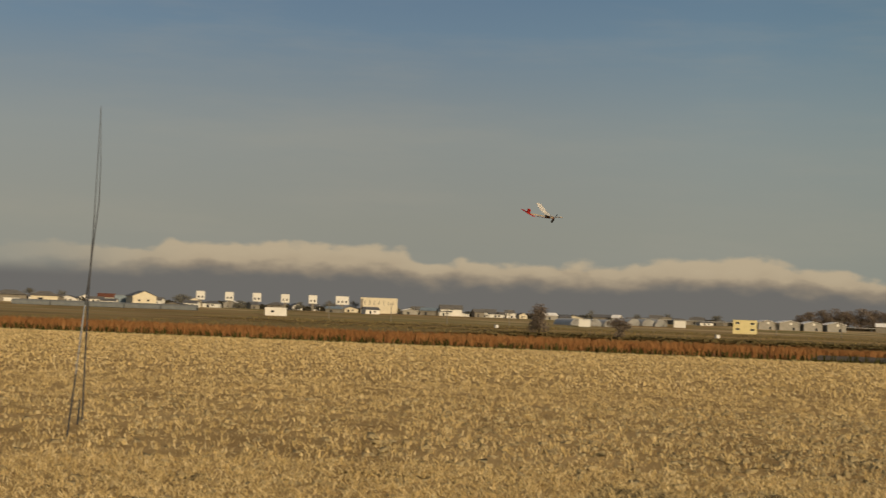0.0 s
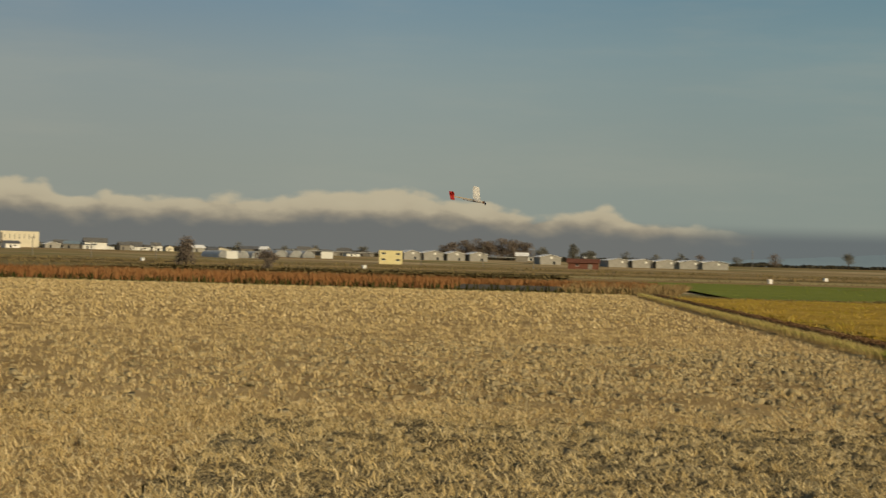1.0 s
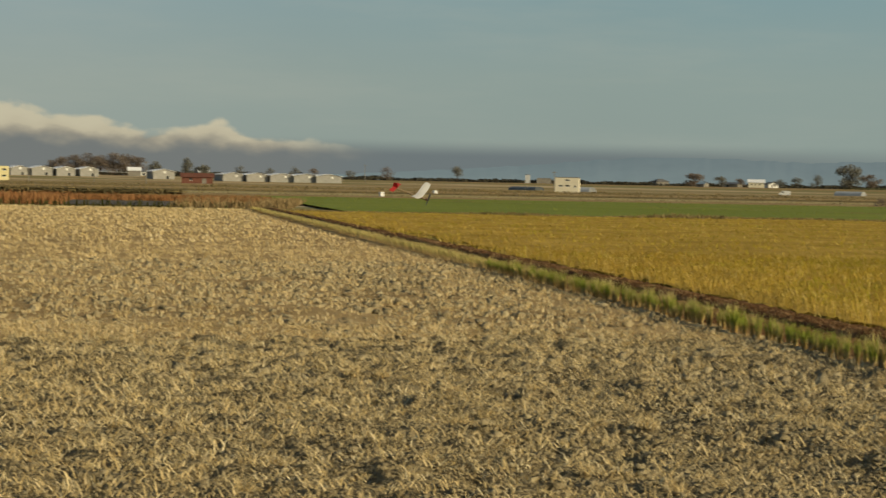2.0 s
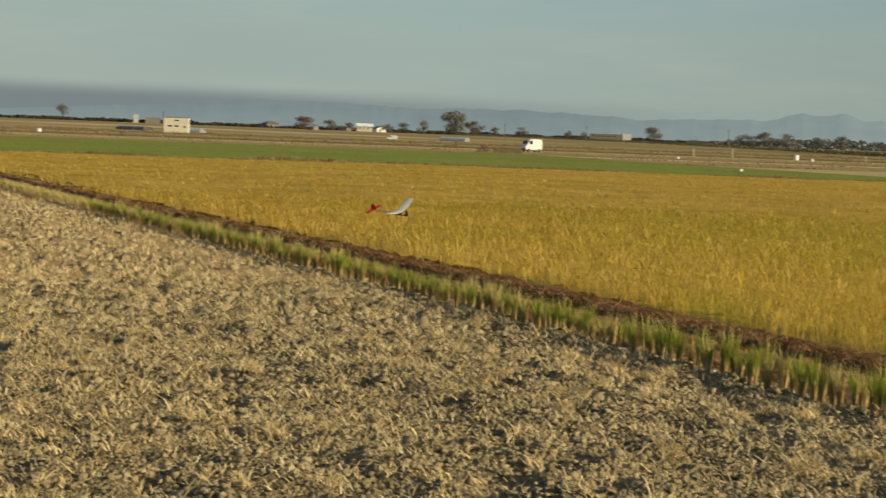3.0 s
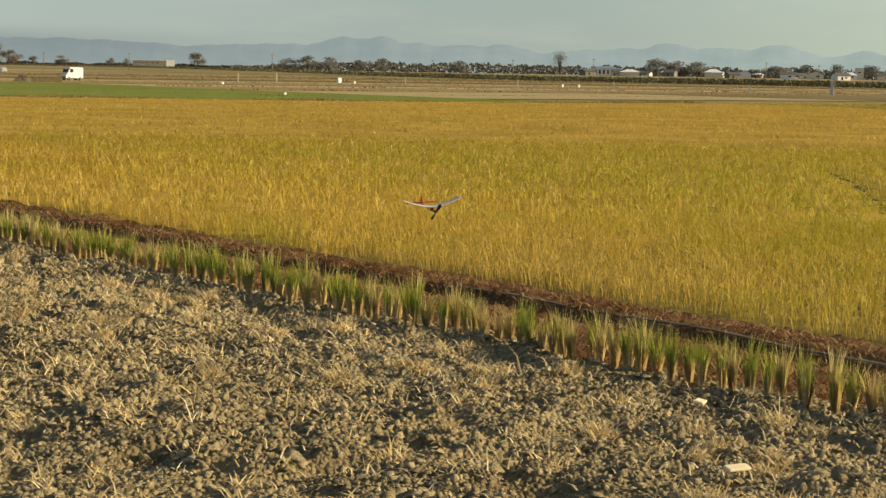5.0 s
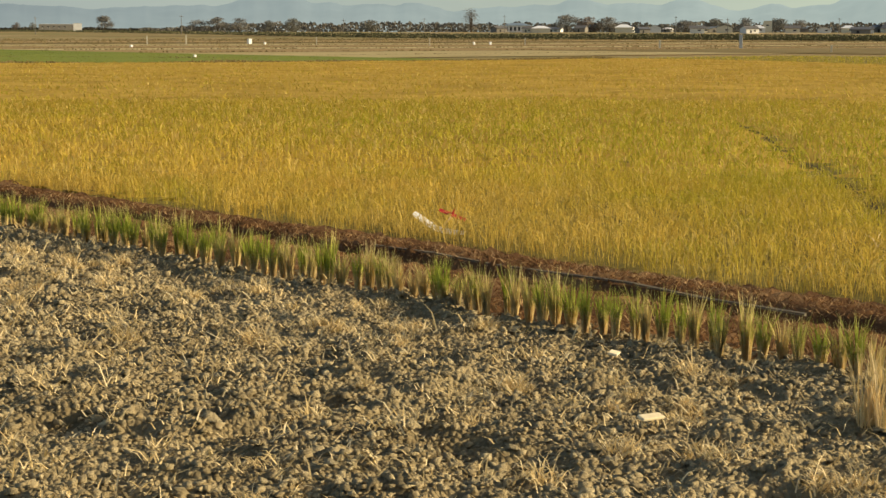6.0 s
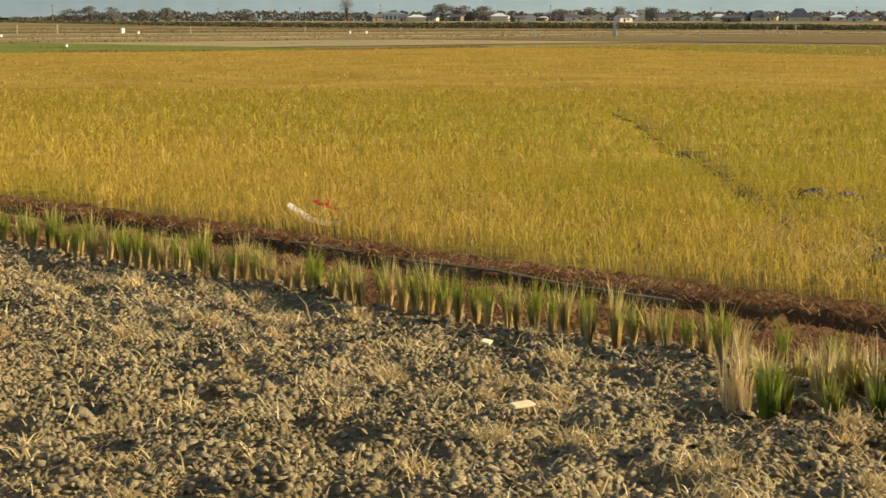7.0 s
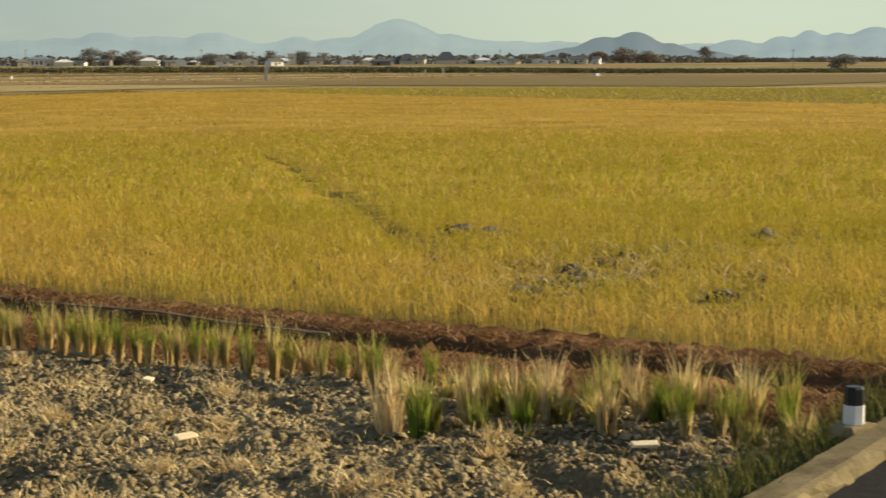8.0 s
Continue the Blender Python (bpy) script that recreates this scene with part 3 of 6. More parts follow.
def rice_canopy():
    """The closed lower leaves of the farther rice, an uneven sheet between the stalks."""
    leaf_mat = surface("matted_rice_leaves", [(0.36, 0.235, 0.045), (0.54, 0.35, 0.07), (0.68, 0.45, 0.1)], 0.25, 0.9, fine=2.0, leaf=0.2)
    pieces = []
    for r0, r1, step in ((19, 46, 0.3), (45, 150, 0.75)):
        a, b = np.meshgrid(np.arange(-112, 12, step), np.arange(9.9, 112, step), indexing="ij")
        a = a + rng.uniform(-0.3, 0.3, a.shape) * step
        b = b + rng.uniform(-0.3, 0.3, b.shape) * step
        n, m = a.shape
        p = np.stack([(a * U.x + b * V.x).ravel(), (a * U.y + b * V.y).ravel(), np.zeros(a.size)], 1)
        r = np.hypot(p[:, 0], p[:, 1])
        track, mud = trodden(p)
        p[:, 2] = np.where(np.minimum(track, mud) < 1.3, 0.0, 0.02 + 0.045 * np.clip((r - 19) / 14, 0, 1)) + rng.normal(0, 0.022, len(p))
        ok = inside(p, PADDY) & wedge(p, -38, 54, r0, r1)
        i = np.arange(n * m).reshape(n, m)
        q = np.stack([i[:-1, :-1], i[1:, :-1], i[1:, 1:], i[:-1, 1:]], -1).reshape(-1, 4)
        q = q[ok[q].all(1)]
        used, back = np.unique(q, return_inverse=True)
        pieces.append((p[used], back.reshape(-1, 4), NO))
    stuff("rice_leaves", joined(*pieces), leaf_mat, "matted yellow-green lower leaves of the regrown rice", "rice crop")


def rice_paddy():
    sheet("paddy_soil", PADDY, 0.02, paddy_mud, "dark damp soil under the standing rice", "soil")
    near = lattice(-24, KERB - 0.3, 10.1, 24, 0.135, 0.19, 0.45)
    near = near[wedge(near, -30, 52, 8, 22)]
    mid = lattice(-48, KERB - 0.3, 9.9, 48, 0.25, 0.3, 0.45)
    mid = mid[wedge(mid, -32, 52, 22, 46)]
    far = lattice(-104, 10, 9.8, 112, 0.42, 0.42, 1.1)
    far = far[wedge(far, -36, 52, 46, 150)]
    pieces = []
    for p, n in ((near, 10), (mid, 5), (far, 4)):
        p = p[inside(p, PADDY)]
        u, v = in_uv(p)
        track, mud = trodden(p)
        patch = patchy(p, 2.9, 3.0)
        spots = patchy(p, 0.8, 8.0)
        worn = (np.minimum(track, mud) + 0.6 * spots) < 0.9
        keep = rng.uniform(0, 1, len(p)) < np.where(track < 0.85, 0.3, np.where(worn, 0.42, np.clip(1.3 + 1.2 * spots, 0.6, 1.0)))
        p, patch, worn, v = p[keep], patch[keep], worn[keep], v[keep]
        h = (0.175 + 0.03 * patch + 0.03 * np.clip((11.6 - v) / 1.2, 0, 1)) * rng.uniform(0.75, 1.25, len(p)) * np.where(worn, 0.6, 1.0)
        if not pieces:
            pieces.append(ears(p, n, 0.1, h * 0.9, 0.0034, 0.0085, 0.105, 0.8))
        elif len(pieces) == 1:
            pieces.append(ears(p, n, 0.2, h * 0.92, 0.007, 0.0185, 0.125, 0.8))
        else:
            pieces.append(tufts(p, n, 0.34, h * 1.0, 0.031, 0.94, 0.35, (0.5, 1.05)))
    rice_canopy()
    a, r = rng.uniform(0, 6.3, 620), np.sqrt(rng.uniform(0, 1, 620))
    debris = np.stack([8.5 + 2.3 * r * np.cos(a), 12.3 + 1.7 * r * np.sin(a), rng.uniform(0.05, 0.13, 620)], 1)
    stuff("rice_crop", joined(*pieces), rice_mat, "thin yellow-green and golden regrown rice covering a paddy", "rice crop")
    stuff("dead_stalks", blades(debris, rng.uniform(0.08, 0.34, 620), 0.009, rng.uniform(0.9, 0.995, 620)), straw, "pale dead rice stalks lying on the muddy corner", "straw")
    g = lattice(-100, 40, 60, 140, 0.75, 0.75, 0.45)
    g = g[inside(g, GREENER)]
    sheet("greener_soil", GREENER, 0.02, paddy_mud, "dark soil under greener rice", "soil")
    stuff("green_rice_crop", tufts(g, 4, 0.5, 0.17, 0.05, 0.92), crop("greener_rice", [(40.0, (0.52, 0.43, 0.065), (0.36, 0.31, 0.045)), (160.0, (0.5, 0.41, 0.065), (0.35, 0.3, 0.045))], V, ripe=0.0), "greenish regrown rice in a farther paddy", "rice crop")


rice_paddy()


def bank():
    """The low bank with its ditch between the cut field and the standing rice."""
    us = np.concatenate([np.arange(-112, -30, 0.15), np.arange(-30, KERB - 0.15, 0.06)])
    prof = [(7.9, -0.04), (8.15, -0.02), (8.4, 0.0), (8.65, 0.01), (8.9, 0.01), (9.14, 0.0), (9.23, -0.09), (9.34, -0.08), (9.39, 0.035), (9.5, 0.05), (9.62, 0.06), (9.78, 0.055), (9.92, 0.04), (10.05, 0.02), (10.2, 0.0)]
    v = np.array([p[0] for p in prof])
    z = np.array([p[1] for p in prof])
    a, b = np.meshgrid(us, v, indexing="ij")
    b = b + 0.05 * np.sin(a * 0.9)[:] + 0.2 * np.clip((a + 7) / 6, 0, 1)
    zz = z[None, :] + rng.normal(0, 0.024, a.shape)
    zz[:, -1], zz[:, 0] = 0.0, -0.1
    i = np.arange(a.size).reshape(a.shape)
    q = np.stack([i[:-1, :-1], i[1:, :-1], i[1:, 1:], i[:-1, 1:]], -1).reshape(-1, 4)
    me = mesh_from("bank", np.stack([a * U.x + b * V.x, a * U.y + b * V.y, zz], -1).reshape(-1, 3), q, NO, berm_mat, False)
    tagged(new("bank", me), "low red-brown earth bank with a shallow ditch", "bank", kind="structure")
    n = 45000
    uu = -90 + 88 * rng.uniform(0, 1, n) ** 0.32
    vv = np.where(rng.uniform(0, 1, n) < 0.52, rng.uniform(8.0, 9.12, n), rng.normal(9.68, 0.18, n)) + 0.2 * np.clip((uu + 7) / 6, 0, 1)
    p = np.stack([uu * U.x + vv * V.x, uu * U.y + vv * V.y, np.where(vv < 9.2, 0.02, np.clip(0.075 - np.abs(vv - 9.62) * 0.12, 0, 1))], 1)
    r = np.hypot(p[:, 0], p[:, 1])
    stuff("bank_grass", blades(p, rng.uniform(0.03, 0.12, n), 0.0055 + r * 0.0003, rng.uniform(0.9, 0.995, n)), dead_grass, "dead red-brown grass lying on the bank", "dead grass")


bank()


# ---- row of regrown rice along the cut field ----
def rice_row():
    variants = []
    for k in range(9):
        n = int(rng.integers(52, 80))
        pieces = tufts(np.zeros((1, 3)), n, 0.026, rng.uniform(0.265, 0.31), 0.0068, rng.uniform(0.14, 0.27), 0.3)
        variants.append(mesh_from("rice_clump", *rooted(*pieces), row_mat))
    for k in range(4):
        pieces = tufts(np.zeros((1, 3)), 60, 0.05, rng.uniform(0.19, 0.25), 0.0075, 0.4, 0.35)
        variants.append(mesh_from("rice_clump", *rooted(*pieces), drying_mat))
    count = 0
    u = KERB - 0.6
    rest = []
    while u > -105:
        v = 7.95 + rng.normal(0, 0.03) - (0.35 if u > -5.2 else 0.0) * rng.uniform(0, 1)
        x, y = uvp(u, v)
        s = rng.uniform(0.86, 1.12)
        if count < 270:
            dry = u > -5.6 and rng.uniform(0, 1) < 0.5
            ob = tagged(new("rice_clump", variants[int(rng.integers(9, 13) if dry else rng.integers(0, 9))]), "straw-yellow clump of drying rice near the ditch end" if dry else "clump of regrown rice, green below with straw-yellow tips", "rice plant", "row of rice clumps along the bank")
            ob.matrix_world = pose(x, y, -0.01, 0, 0, rng.uniform(0, 360)) @ Matrix.Diagonal((s, s, s * rng.uniform(0.85, 1.15), 1))
        else:
            rest.append((x, y, 0.0))
        count += 1
        u -= 0.128 * rng.uniform(0.85, 1.15)
    rest = np.array(rest)
    stuff("rice_row", tufts(rest, 15, 0.06, 0.27, 0.018, 0.4), row_mat, "far end of a row of regrown rice along the bank", "rice plants")


rice_row()


# ---- fields beyond ----
def far_fields():
    """Reeds, wheat, and the long strips and dykes of the plain."""
    fallow = surface("fallow_grass", [(0.19, 0.145, 0.062), (0.27, 0.205, 0.09), (0.35, 0.27, 0.13)], 0.08, 0.9, per_piece=0.5, leaf=0.2)
    def scatter(poly, count, height, width, lean=0.25):
        xs, ys = [p[0] for p in poly], [p[1] for p in poly]
        p = np.stack([rng.uniform(min(xs), max(xs), count), rng.uniform(min(ys), max(ys), count), np.zeros(count)], 1)
        p = p[inside(p, poly)]
        return blades(p, height * rng.uniform(0.6, 1.25, len(p)), width * rng.uniform(0.7, 1.3, len(p)), lean * rng.uniform(0, 2, len(p)))
    reeds = [uvp(-117, -150), uvp(-117, -4), uvp(-152, -4), uvp(-152, -150)]
    sheet("reed_soil", reeds, 0.0, reed_mat, "fallen rust-brown reeds on the soil", "soil")
    stuff("reed_bed", scatter(reeds, 100000, 0.66, 0.075), reed_mat, "rust-brown dry reeds on a fallow field", "reeds")
    edge = [uvp(FIELD_END, -150), uvp(FIELD_END, 8), uvp(-117, 8), uvp(-117, -150)]
    sheet("verge_soil", edge, 0.0, paddy_mud, "dark soil of the verge behind the cut field", "soil")
    stuff("verge_grass", scatter(edge, 22000, 0.5, 0.11, 0.4), dark_grass, "dark green weeds on the verge behind the field", "grass")
    heap = [uvp(-112, 3), uvp(-112, 11), uvp(-150, 16), uvp(-150, 6), uvp(-124, 4)]
    stuff("corner_grass", scatter(heap, 9000, 0.5, 0.09, 0.5), tan_grass, "tan dry grass at the field corner", "grass")
    pond = [uvp(-119, -4), uvp(-119, 4), uvp(-142, 6), uvp(-142, -4)]
    sheet("flooded_plot", pond, 0.03, surface("plot_water", [(0.09, 0.075, 0.055), (0.2, 0.17, 0.13)], 0.15, 0.75), "grey flooded plot among the reeds", "water")
    shore = [uvp(-119, 3.5), uvp(-119, 9), uvp(-160, 14), uvp(-160, -4), uvp(-142, -4), uvp(-142, 6)]
    stuff("reed_fringe", scatter(shore, 12000, 0.5, 0.09, 0.4), reed_mat, "thin brown reeds round the flooded plot", "reeds")
    green = [uvp(-105, 14), uvp(-208, 16), uvp(-204, 57), uvp(-203, 100), uvp(-164, 94.5), uvp(-125, 90.5), uvp(-92, 87.5), uvp(-93, 66), uvp(-99, 55), uvp(-104.5, 42), uvp(-101, 29), uvp(-103.5, 21.5)]
    sheet("wheat_field", green, 0.035, green_mat, "flat bright green field of young wheat", "field")
    stuff("wheat", scatter(green, 30000, 0.09, 0.07, 0.6), green_mat, "short green wheat seedlings", "wheat")

    def line(points, width, count, height, wide):
        """Blades along a dyke through the points."""
        seg = [Vector(b) - Vector(a) for a, b in zip(points, points[1:])]
        total = sum(d.length for d in seg)
        parts_ = []
        for a, d in zip(points, seg):
            m = max(4, int(count * d.length / total))
            side = Vector((-d.y, d.x)).normalized()
            f, o = rng.uniform(0, 1, m), rng.normal(0, width / 2, m)
            parts_.append(np.stack([a[0] + d.x * f + side.x * o, a[1] + d.y * f + side.y * o, np.zeros(m)], 1))
        p = np.concatenate(parts_)
        clump = np.clip(0.75 + 0.8 * patchy(p, 6.0, 11.0), 0.25, 1.5)
        return blades(p, height * clump * rng.uniform(0.5, 1.2, len(p)), wide * rng.uniform(0.6, 1.3, len(p)), 0.5 * rng.uniform(0, 1.6, len(p)))
    edge_line = [uvp(-104, 10), uvp(-103.2, 21.5), uvp(-99.5, 28), uvp(-103.5, 42), uvp(-97.5, 55), uvp(-91.5, 66), uvp(-89, 86), uvp(-90, 100)]
    stuff("field_edge_grass", line(edge_line, 1.0, 9000, 0.26, 0.07), fallow, "low brown-green weeds on the edge between rice and wheat", "grass")
    stuff("wheat_furrow_grass", line([uvp(-190, 25), uvp(-140, 62), uvp(-108, 78)], 0.5, 2200, 0.13, 0.08), fallow, "thin dark furrow through the young wheat", "grass")
    pale = surface("pale_stubble", [(0.48, 0.375, 0.175), (0.6, 0.485, 0.24), (0.7, 0.58, 0.32)], 0.12, 0.9, per_piece=0.4, leaf=0.2)
    rusty = surface("rusty_stubble", [(0.33, 0.225, 0.1), (0.46, 0.32, 0.15), (0.55, 0.4, 0.2)], 0.1, 0.9, per_piece=0.4, leaf=0.2)
    # long strips of the plain, parallel to the far end of the wheat
    for u0, u1, v0, v1, mat, lab in ((-110, -150, 92.5, 150, pale, "pale straw-covered strip beyond the paddy"), (-60, -150, 152, 330, fallow, "olive fallow strip beyond the greener rice"),
                                     (-152, -180, 98, 190, rusty, "rust-brown stubble strip of the plain"), (-183, -203, 103, 360, pale, "pale mown strip of the plain"),
                                     (-206, -240, -60, 400, rusty, "brown stubble strip behind the young wheat"), (-243, -290, -60, 440, pale, "pale tan strip of the plain"),
                                     (-294, -350, -120, 500, fallow, "olive fallow strip of the plain"), (-354, -430, -160, 560, rusty, "brown stubble strip far across the plain"),
                                     (-436, -540, -200, 640, fallow, "dull olive strip far across the plain")):
        strip = [uvp(u0, v0), uvp(u0, v1), uvp(u1, v1), uvp(u1, v0)]
        sheet("strip", strip, -0.05, mat, lab, "field")
    for u, v0, v1, h in ((-124, 93, 150, 0.12), (-151, 92, 330, 0.3), (-181.5, 100, 360, 0.35), (-204.5, -60, 400, 0.3), (-241.5, -60, 440, 0.35), (-265, -40, 420, 0.2), (-292, -100, 480, 0.5), (-320, -100, 480, 0.3), (-352, -140, 520, 0.5), (-390, -140, 520, 0.4), (-433, -180, 600, 0.7), (-480, -180, 600, 0.6), (-540, -220, 660, 1.0)):
        stuff("dyke_grass", line([uvp(u, v0), uvp(u, v1)], 0.5, int((v1 - v0) * 5), h * 0.55, 0.12 - u * 0.0004), fallow, "dark grass on a low dyke across the plain", "grass")
    track = [polar(a, d)[:2] for a, d in ((-52, 400), (-41, 400), (-41, 440), (-52, 440))]
    sheet("strip", track, -0.05, pale, "pale farm track across the plain", "field")
    olive = [polar(a, d)[:2] for a, d in ((-60, 190), (-45, 205), (-33, 200), (-28, 215), (-28, 300), (-45, 330), (-60, 300))]
    sheet("strip", olive, -0.05, fallow, "dull olive fallow field", "field")
    stuff("strip_grass", scatter(olive, 9000, 0.14, 0.16, 0.6), fallow, "uneven dry grass on a fallow field", "grass")


far_fields()


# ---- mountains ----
def painted_haze(name, color):
    """Mountains kilometres off, a flat glowing backdrop of painted haze, paler towards the sun."""
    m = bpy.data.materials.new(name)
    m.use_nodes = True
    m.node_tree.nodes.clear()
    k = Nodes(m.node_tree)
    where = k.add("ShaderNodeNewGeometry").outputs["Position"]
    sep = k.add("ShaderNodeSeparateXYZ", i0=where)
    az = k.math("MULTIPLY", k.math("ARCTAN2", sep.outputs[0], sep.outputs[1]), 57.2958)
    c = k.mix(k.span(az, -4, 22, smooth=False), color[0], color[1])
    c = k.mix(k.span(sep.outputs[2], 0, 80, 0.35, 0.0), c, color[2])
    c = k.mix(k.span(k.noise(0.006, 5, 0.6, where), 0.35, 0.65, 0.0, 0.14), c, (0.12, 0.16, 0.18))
    # haze is put in as emission, with hardly any real shading under it
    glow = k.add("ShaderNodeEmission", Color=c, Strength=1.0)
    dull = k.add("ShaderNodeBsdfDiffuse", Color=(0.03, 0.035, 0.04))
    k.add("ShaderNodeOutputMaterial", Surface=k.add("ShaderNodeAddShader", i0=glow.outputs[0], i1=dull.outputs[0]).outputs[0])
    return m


def mountains():
    def ridge(name, dist, peaks, foot, color, az0, az1, rough, label, taper=0.1):
        az = np.arange(az0, az1, 0.08)
        el = np.full(az.shape, foot)
        for a, h, w in peaks:
            el = np.maximum(el, foot + (h - foot) * np.exp(-np.abs((az - a) / w) ** 2.0))
        k = np.ones(5) / 5
        el = np.convolve(np.pad(el, 2, mode="edge"), k, "valid")
        el += rough * np.array([noise.fractal(Vector((a * 1.3, dist, 0)), 0.9, 2.0, 6) for a in az])
        el = el * np.clip((az - az0) / taper, 0, 1) ** 0.7
        layers = 14
        v = []
        for j in range(layers + 1):
            s = j / layers
            d = dist * (1 - 0.10 * (1 - s))
            fold = np.array([noise.fractal(Vector((a * 1.6, s * 3.0, dist * 0.01)), 1.0, 2.0, 4) for a in az])
            d = d + fold * dist * 0.012 * (1 - s) * s
            z = -20 + (21.9 + dist * np.tan(np.radians(el))) * s ** 0.85
            v.append(np.stack([d * np.sin(np.radians(az)), d * np.cos(np.radians(az)), z], 1))
        n = len(az)
        q = [(j * n + i, j * n + i + 1, (j + 1) * n + i + 1, (j + 1) * n + i) for j in range(layers) for i in range(n - 1)]
        mat = painted_haze(name + "_haze", color)
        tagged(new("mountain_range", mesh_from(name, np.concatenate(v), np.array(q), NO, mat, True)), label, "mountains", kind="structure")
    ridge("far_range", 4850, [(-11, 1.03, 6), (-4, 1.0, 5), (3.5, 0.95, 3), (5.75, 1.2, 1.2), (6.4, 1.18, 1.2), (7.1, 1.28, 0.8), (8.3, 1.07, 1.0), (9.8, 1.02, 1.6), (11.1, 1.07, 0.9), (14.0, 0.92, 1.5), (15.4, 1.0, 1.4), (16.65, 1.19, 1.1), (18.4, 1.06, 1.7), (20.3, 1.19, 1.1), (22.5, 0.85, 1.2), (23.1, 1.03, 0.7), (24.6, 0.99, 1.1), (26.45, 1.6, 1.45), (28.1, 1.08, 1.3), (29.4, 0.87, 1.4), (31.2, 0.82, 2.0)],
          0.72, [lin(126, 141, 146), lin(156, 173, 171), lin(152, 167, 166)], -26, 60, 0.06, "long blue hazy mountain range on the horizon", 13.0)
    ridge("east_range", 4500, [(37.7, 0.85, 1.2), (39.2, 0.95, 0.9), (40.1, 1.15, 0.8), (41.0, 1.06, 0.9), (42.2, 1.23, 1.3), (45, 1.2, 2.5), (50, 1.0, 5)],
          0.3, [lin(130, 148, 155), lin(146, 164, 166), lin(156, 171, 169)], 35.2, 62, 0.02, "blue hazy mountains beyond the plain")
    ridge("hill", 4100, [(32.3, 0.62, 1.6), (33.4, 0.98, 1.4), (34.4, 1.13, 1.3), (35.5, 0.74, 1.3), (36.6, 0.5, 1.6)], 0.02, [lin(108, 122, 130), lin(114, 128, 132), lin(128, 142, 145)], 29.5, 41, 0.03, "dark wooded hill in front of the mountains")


mountains()

# ---- far buildings ----
plaster = surface("cream_plaster", [(0.62, 0.56, 0.42), (0.74, 0.68, 0.53)], 0.5, 0.9, local=True)
yellow_wall = surface("yellow_wall", [(0.66, 0.58, 0.30), (0.76, 0.67, 0.38)], 0.5, 0.9, local=True)
white_wall = surface("white_wall", [(0.68, 0.67, 0.62), (0.8, 0.79, 0.74)], 0.5, 0.8, local=True)
grey_wall = surface("grey_wall", [(0.17, 0.155, 0.13), (0.28, 0.26, 0.22)], 0.6, 0.9, local=True)
shed_wall = surface("shed_wall", [(0.26, 0.25, 0.22), (0.38, 0.365, 0.33)], 0.6, 0.9, local=True)
red_wall = surface("rusty_wall", [(0.12, 0.05, 0.036), (0.21, 0.095, 0.065)], 0.7, 0.8, local=True)
grey_roof = surface("grey_roof", [(0.12, 0.12, 0.115), (0.2, 0.19, 0.175)], 0.7, 0.7, local=True)
white_roof = surface("white_roof", [(0.82, 0.81, 0.78), (0.92, 0.91, 0.88)], 0.7, 0.6, local=True)
dark_roof = surface("dark_roof", [(0.10, 0.105, 0.11), (0.16, 0.16, 0.16)], 0.7, 0.6, local=True)
blue_roof = surface("blue_roof", [(0.16, 0.22, 0.27), (0.24, 0.3, 0.34)], 0.7, 0.6, local=True)
pane_mat = surface("dark_pane", [(0.02, 0.022, 0.025), (0.05, 0.05, 0.05)], 0.7, 0.15, local=True)
bark = surface("bark", [(0.05, 0.036, 0.025), (0.11, 0.085, 0.06)], 1.0, 0.95, local=True)
# leaf colours are greyed and lifted to carry the haze of distance
leaf_dark = surface("hazed_dark_leaves", [(0.175, 0.17, 0.138), (0.225, 0.216, 0.175)], 0.4, 0.9, per_piece=0.4, leaf=0.25)
leaf_brown = surface("hazed_brown_leaves", [(0.17, 0.138, 0.108), (0.215, 0.172, 0.136), (0.25, 0.205, 0.165)], 0.4, 0.9, per_piece=0.4, leaf=0.25)
leaf_grey = surface("hazed_grey_leaves", [(0.195, 0.186, 0.16), (0.25, 0.236, 0.204)], 0.4, 0.9, per_piece=0.4, leaf=0.25)
film_mat = surface("greenhouse_film", [(0.4, 0.41, 0.40), (0.55, 0.55, 0.53)], 0.5, 0.5, local=True)
tyre_mat = surface("tyre", [(0.012, 0.012, 0.012), (0.025, 0.025, 0.025)], 4.0, 0.8, local=True)


def stand(az, dist, turn=0.0):
    """A pose on the plain that faces the road."""
    return pose(*polar(az, dist, float(rise(dist))), 0, 0, -az + turn)


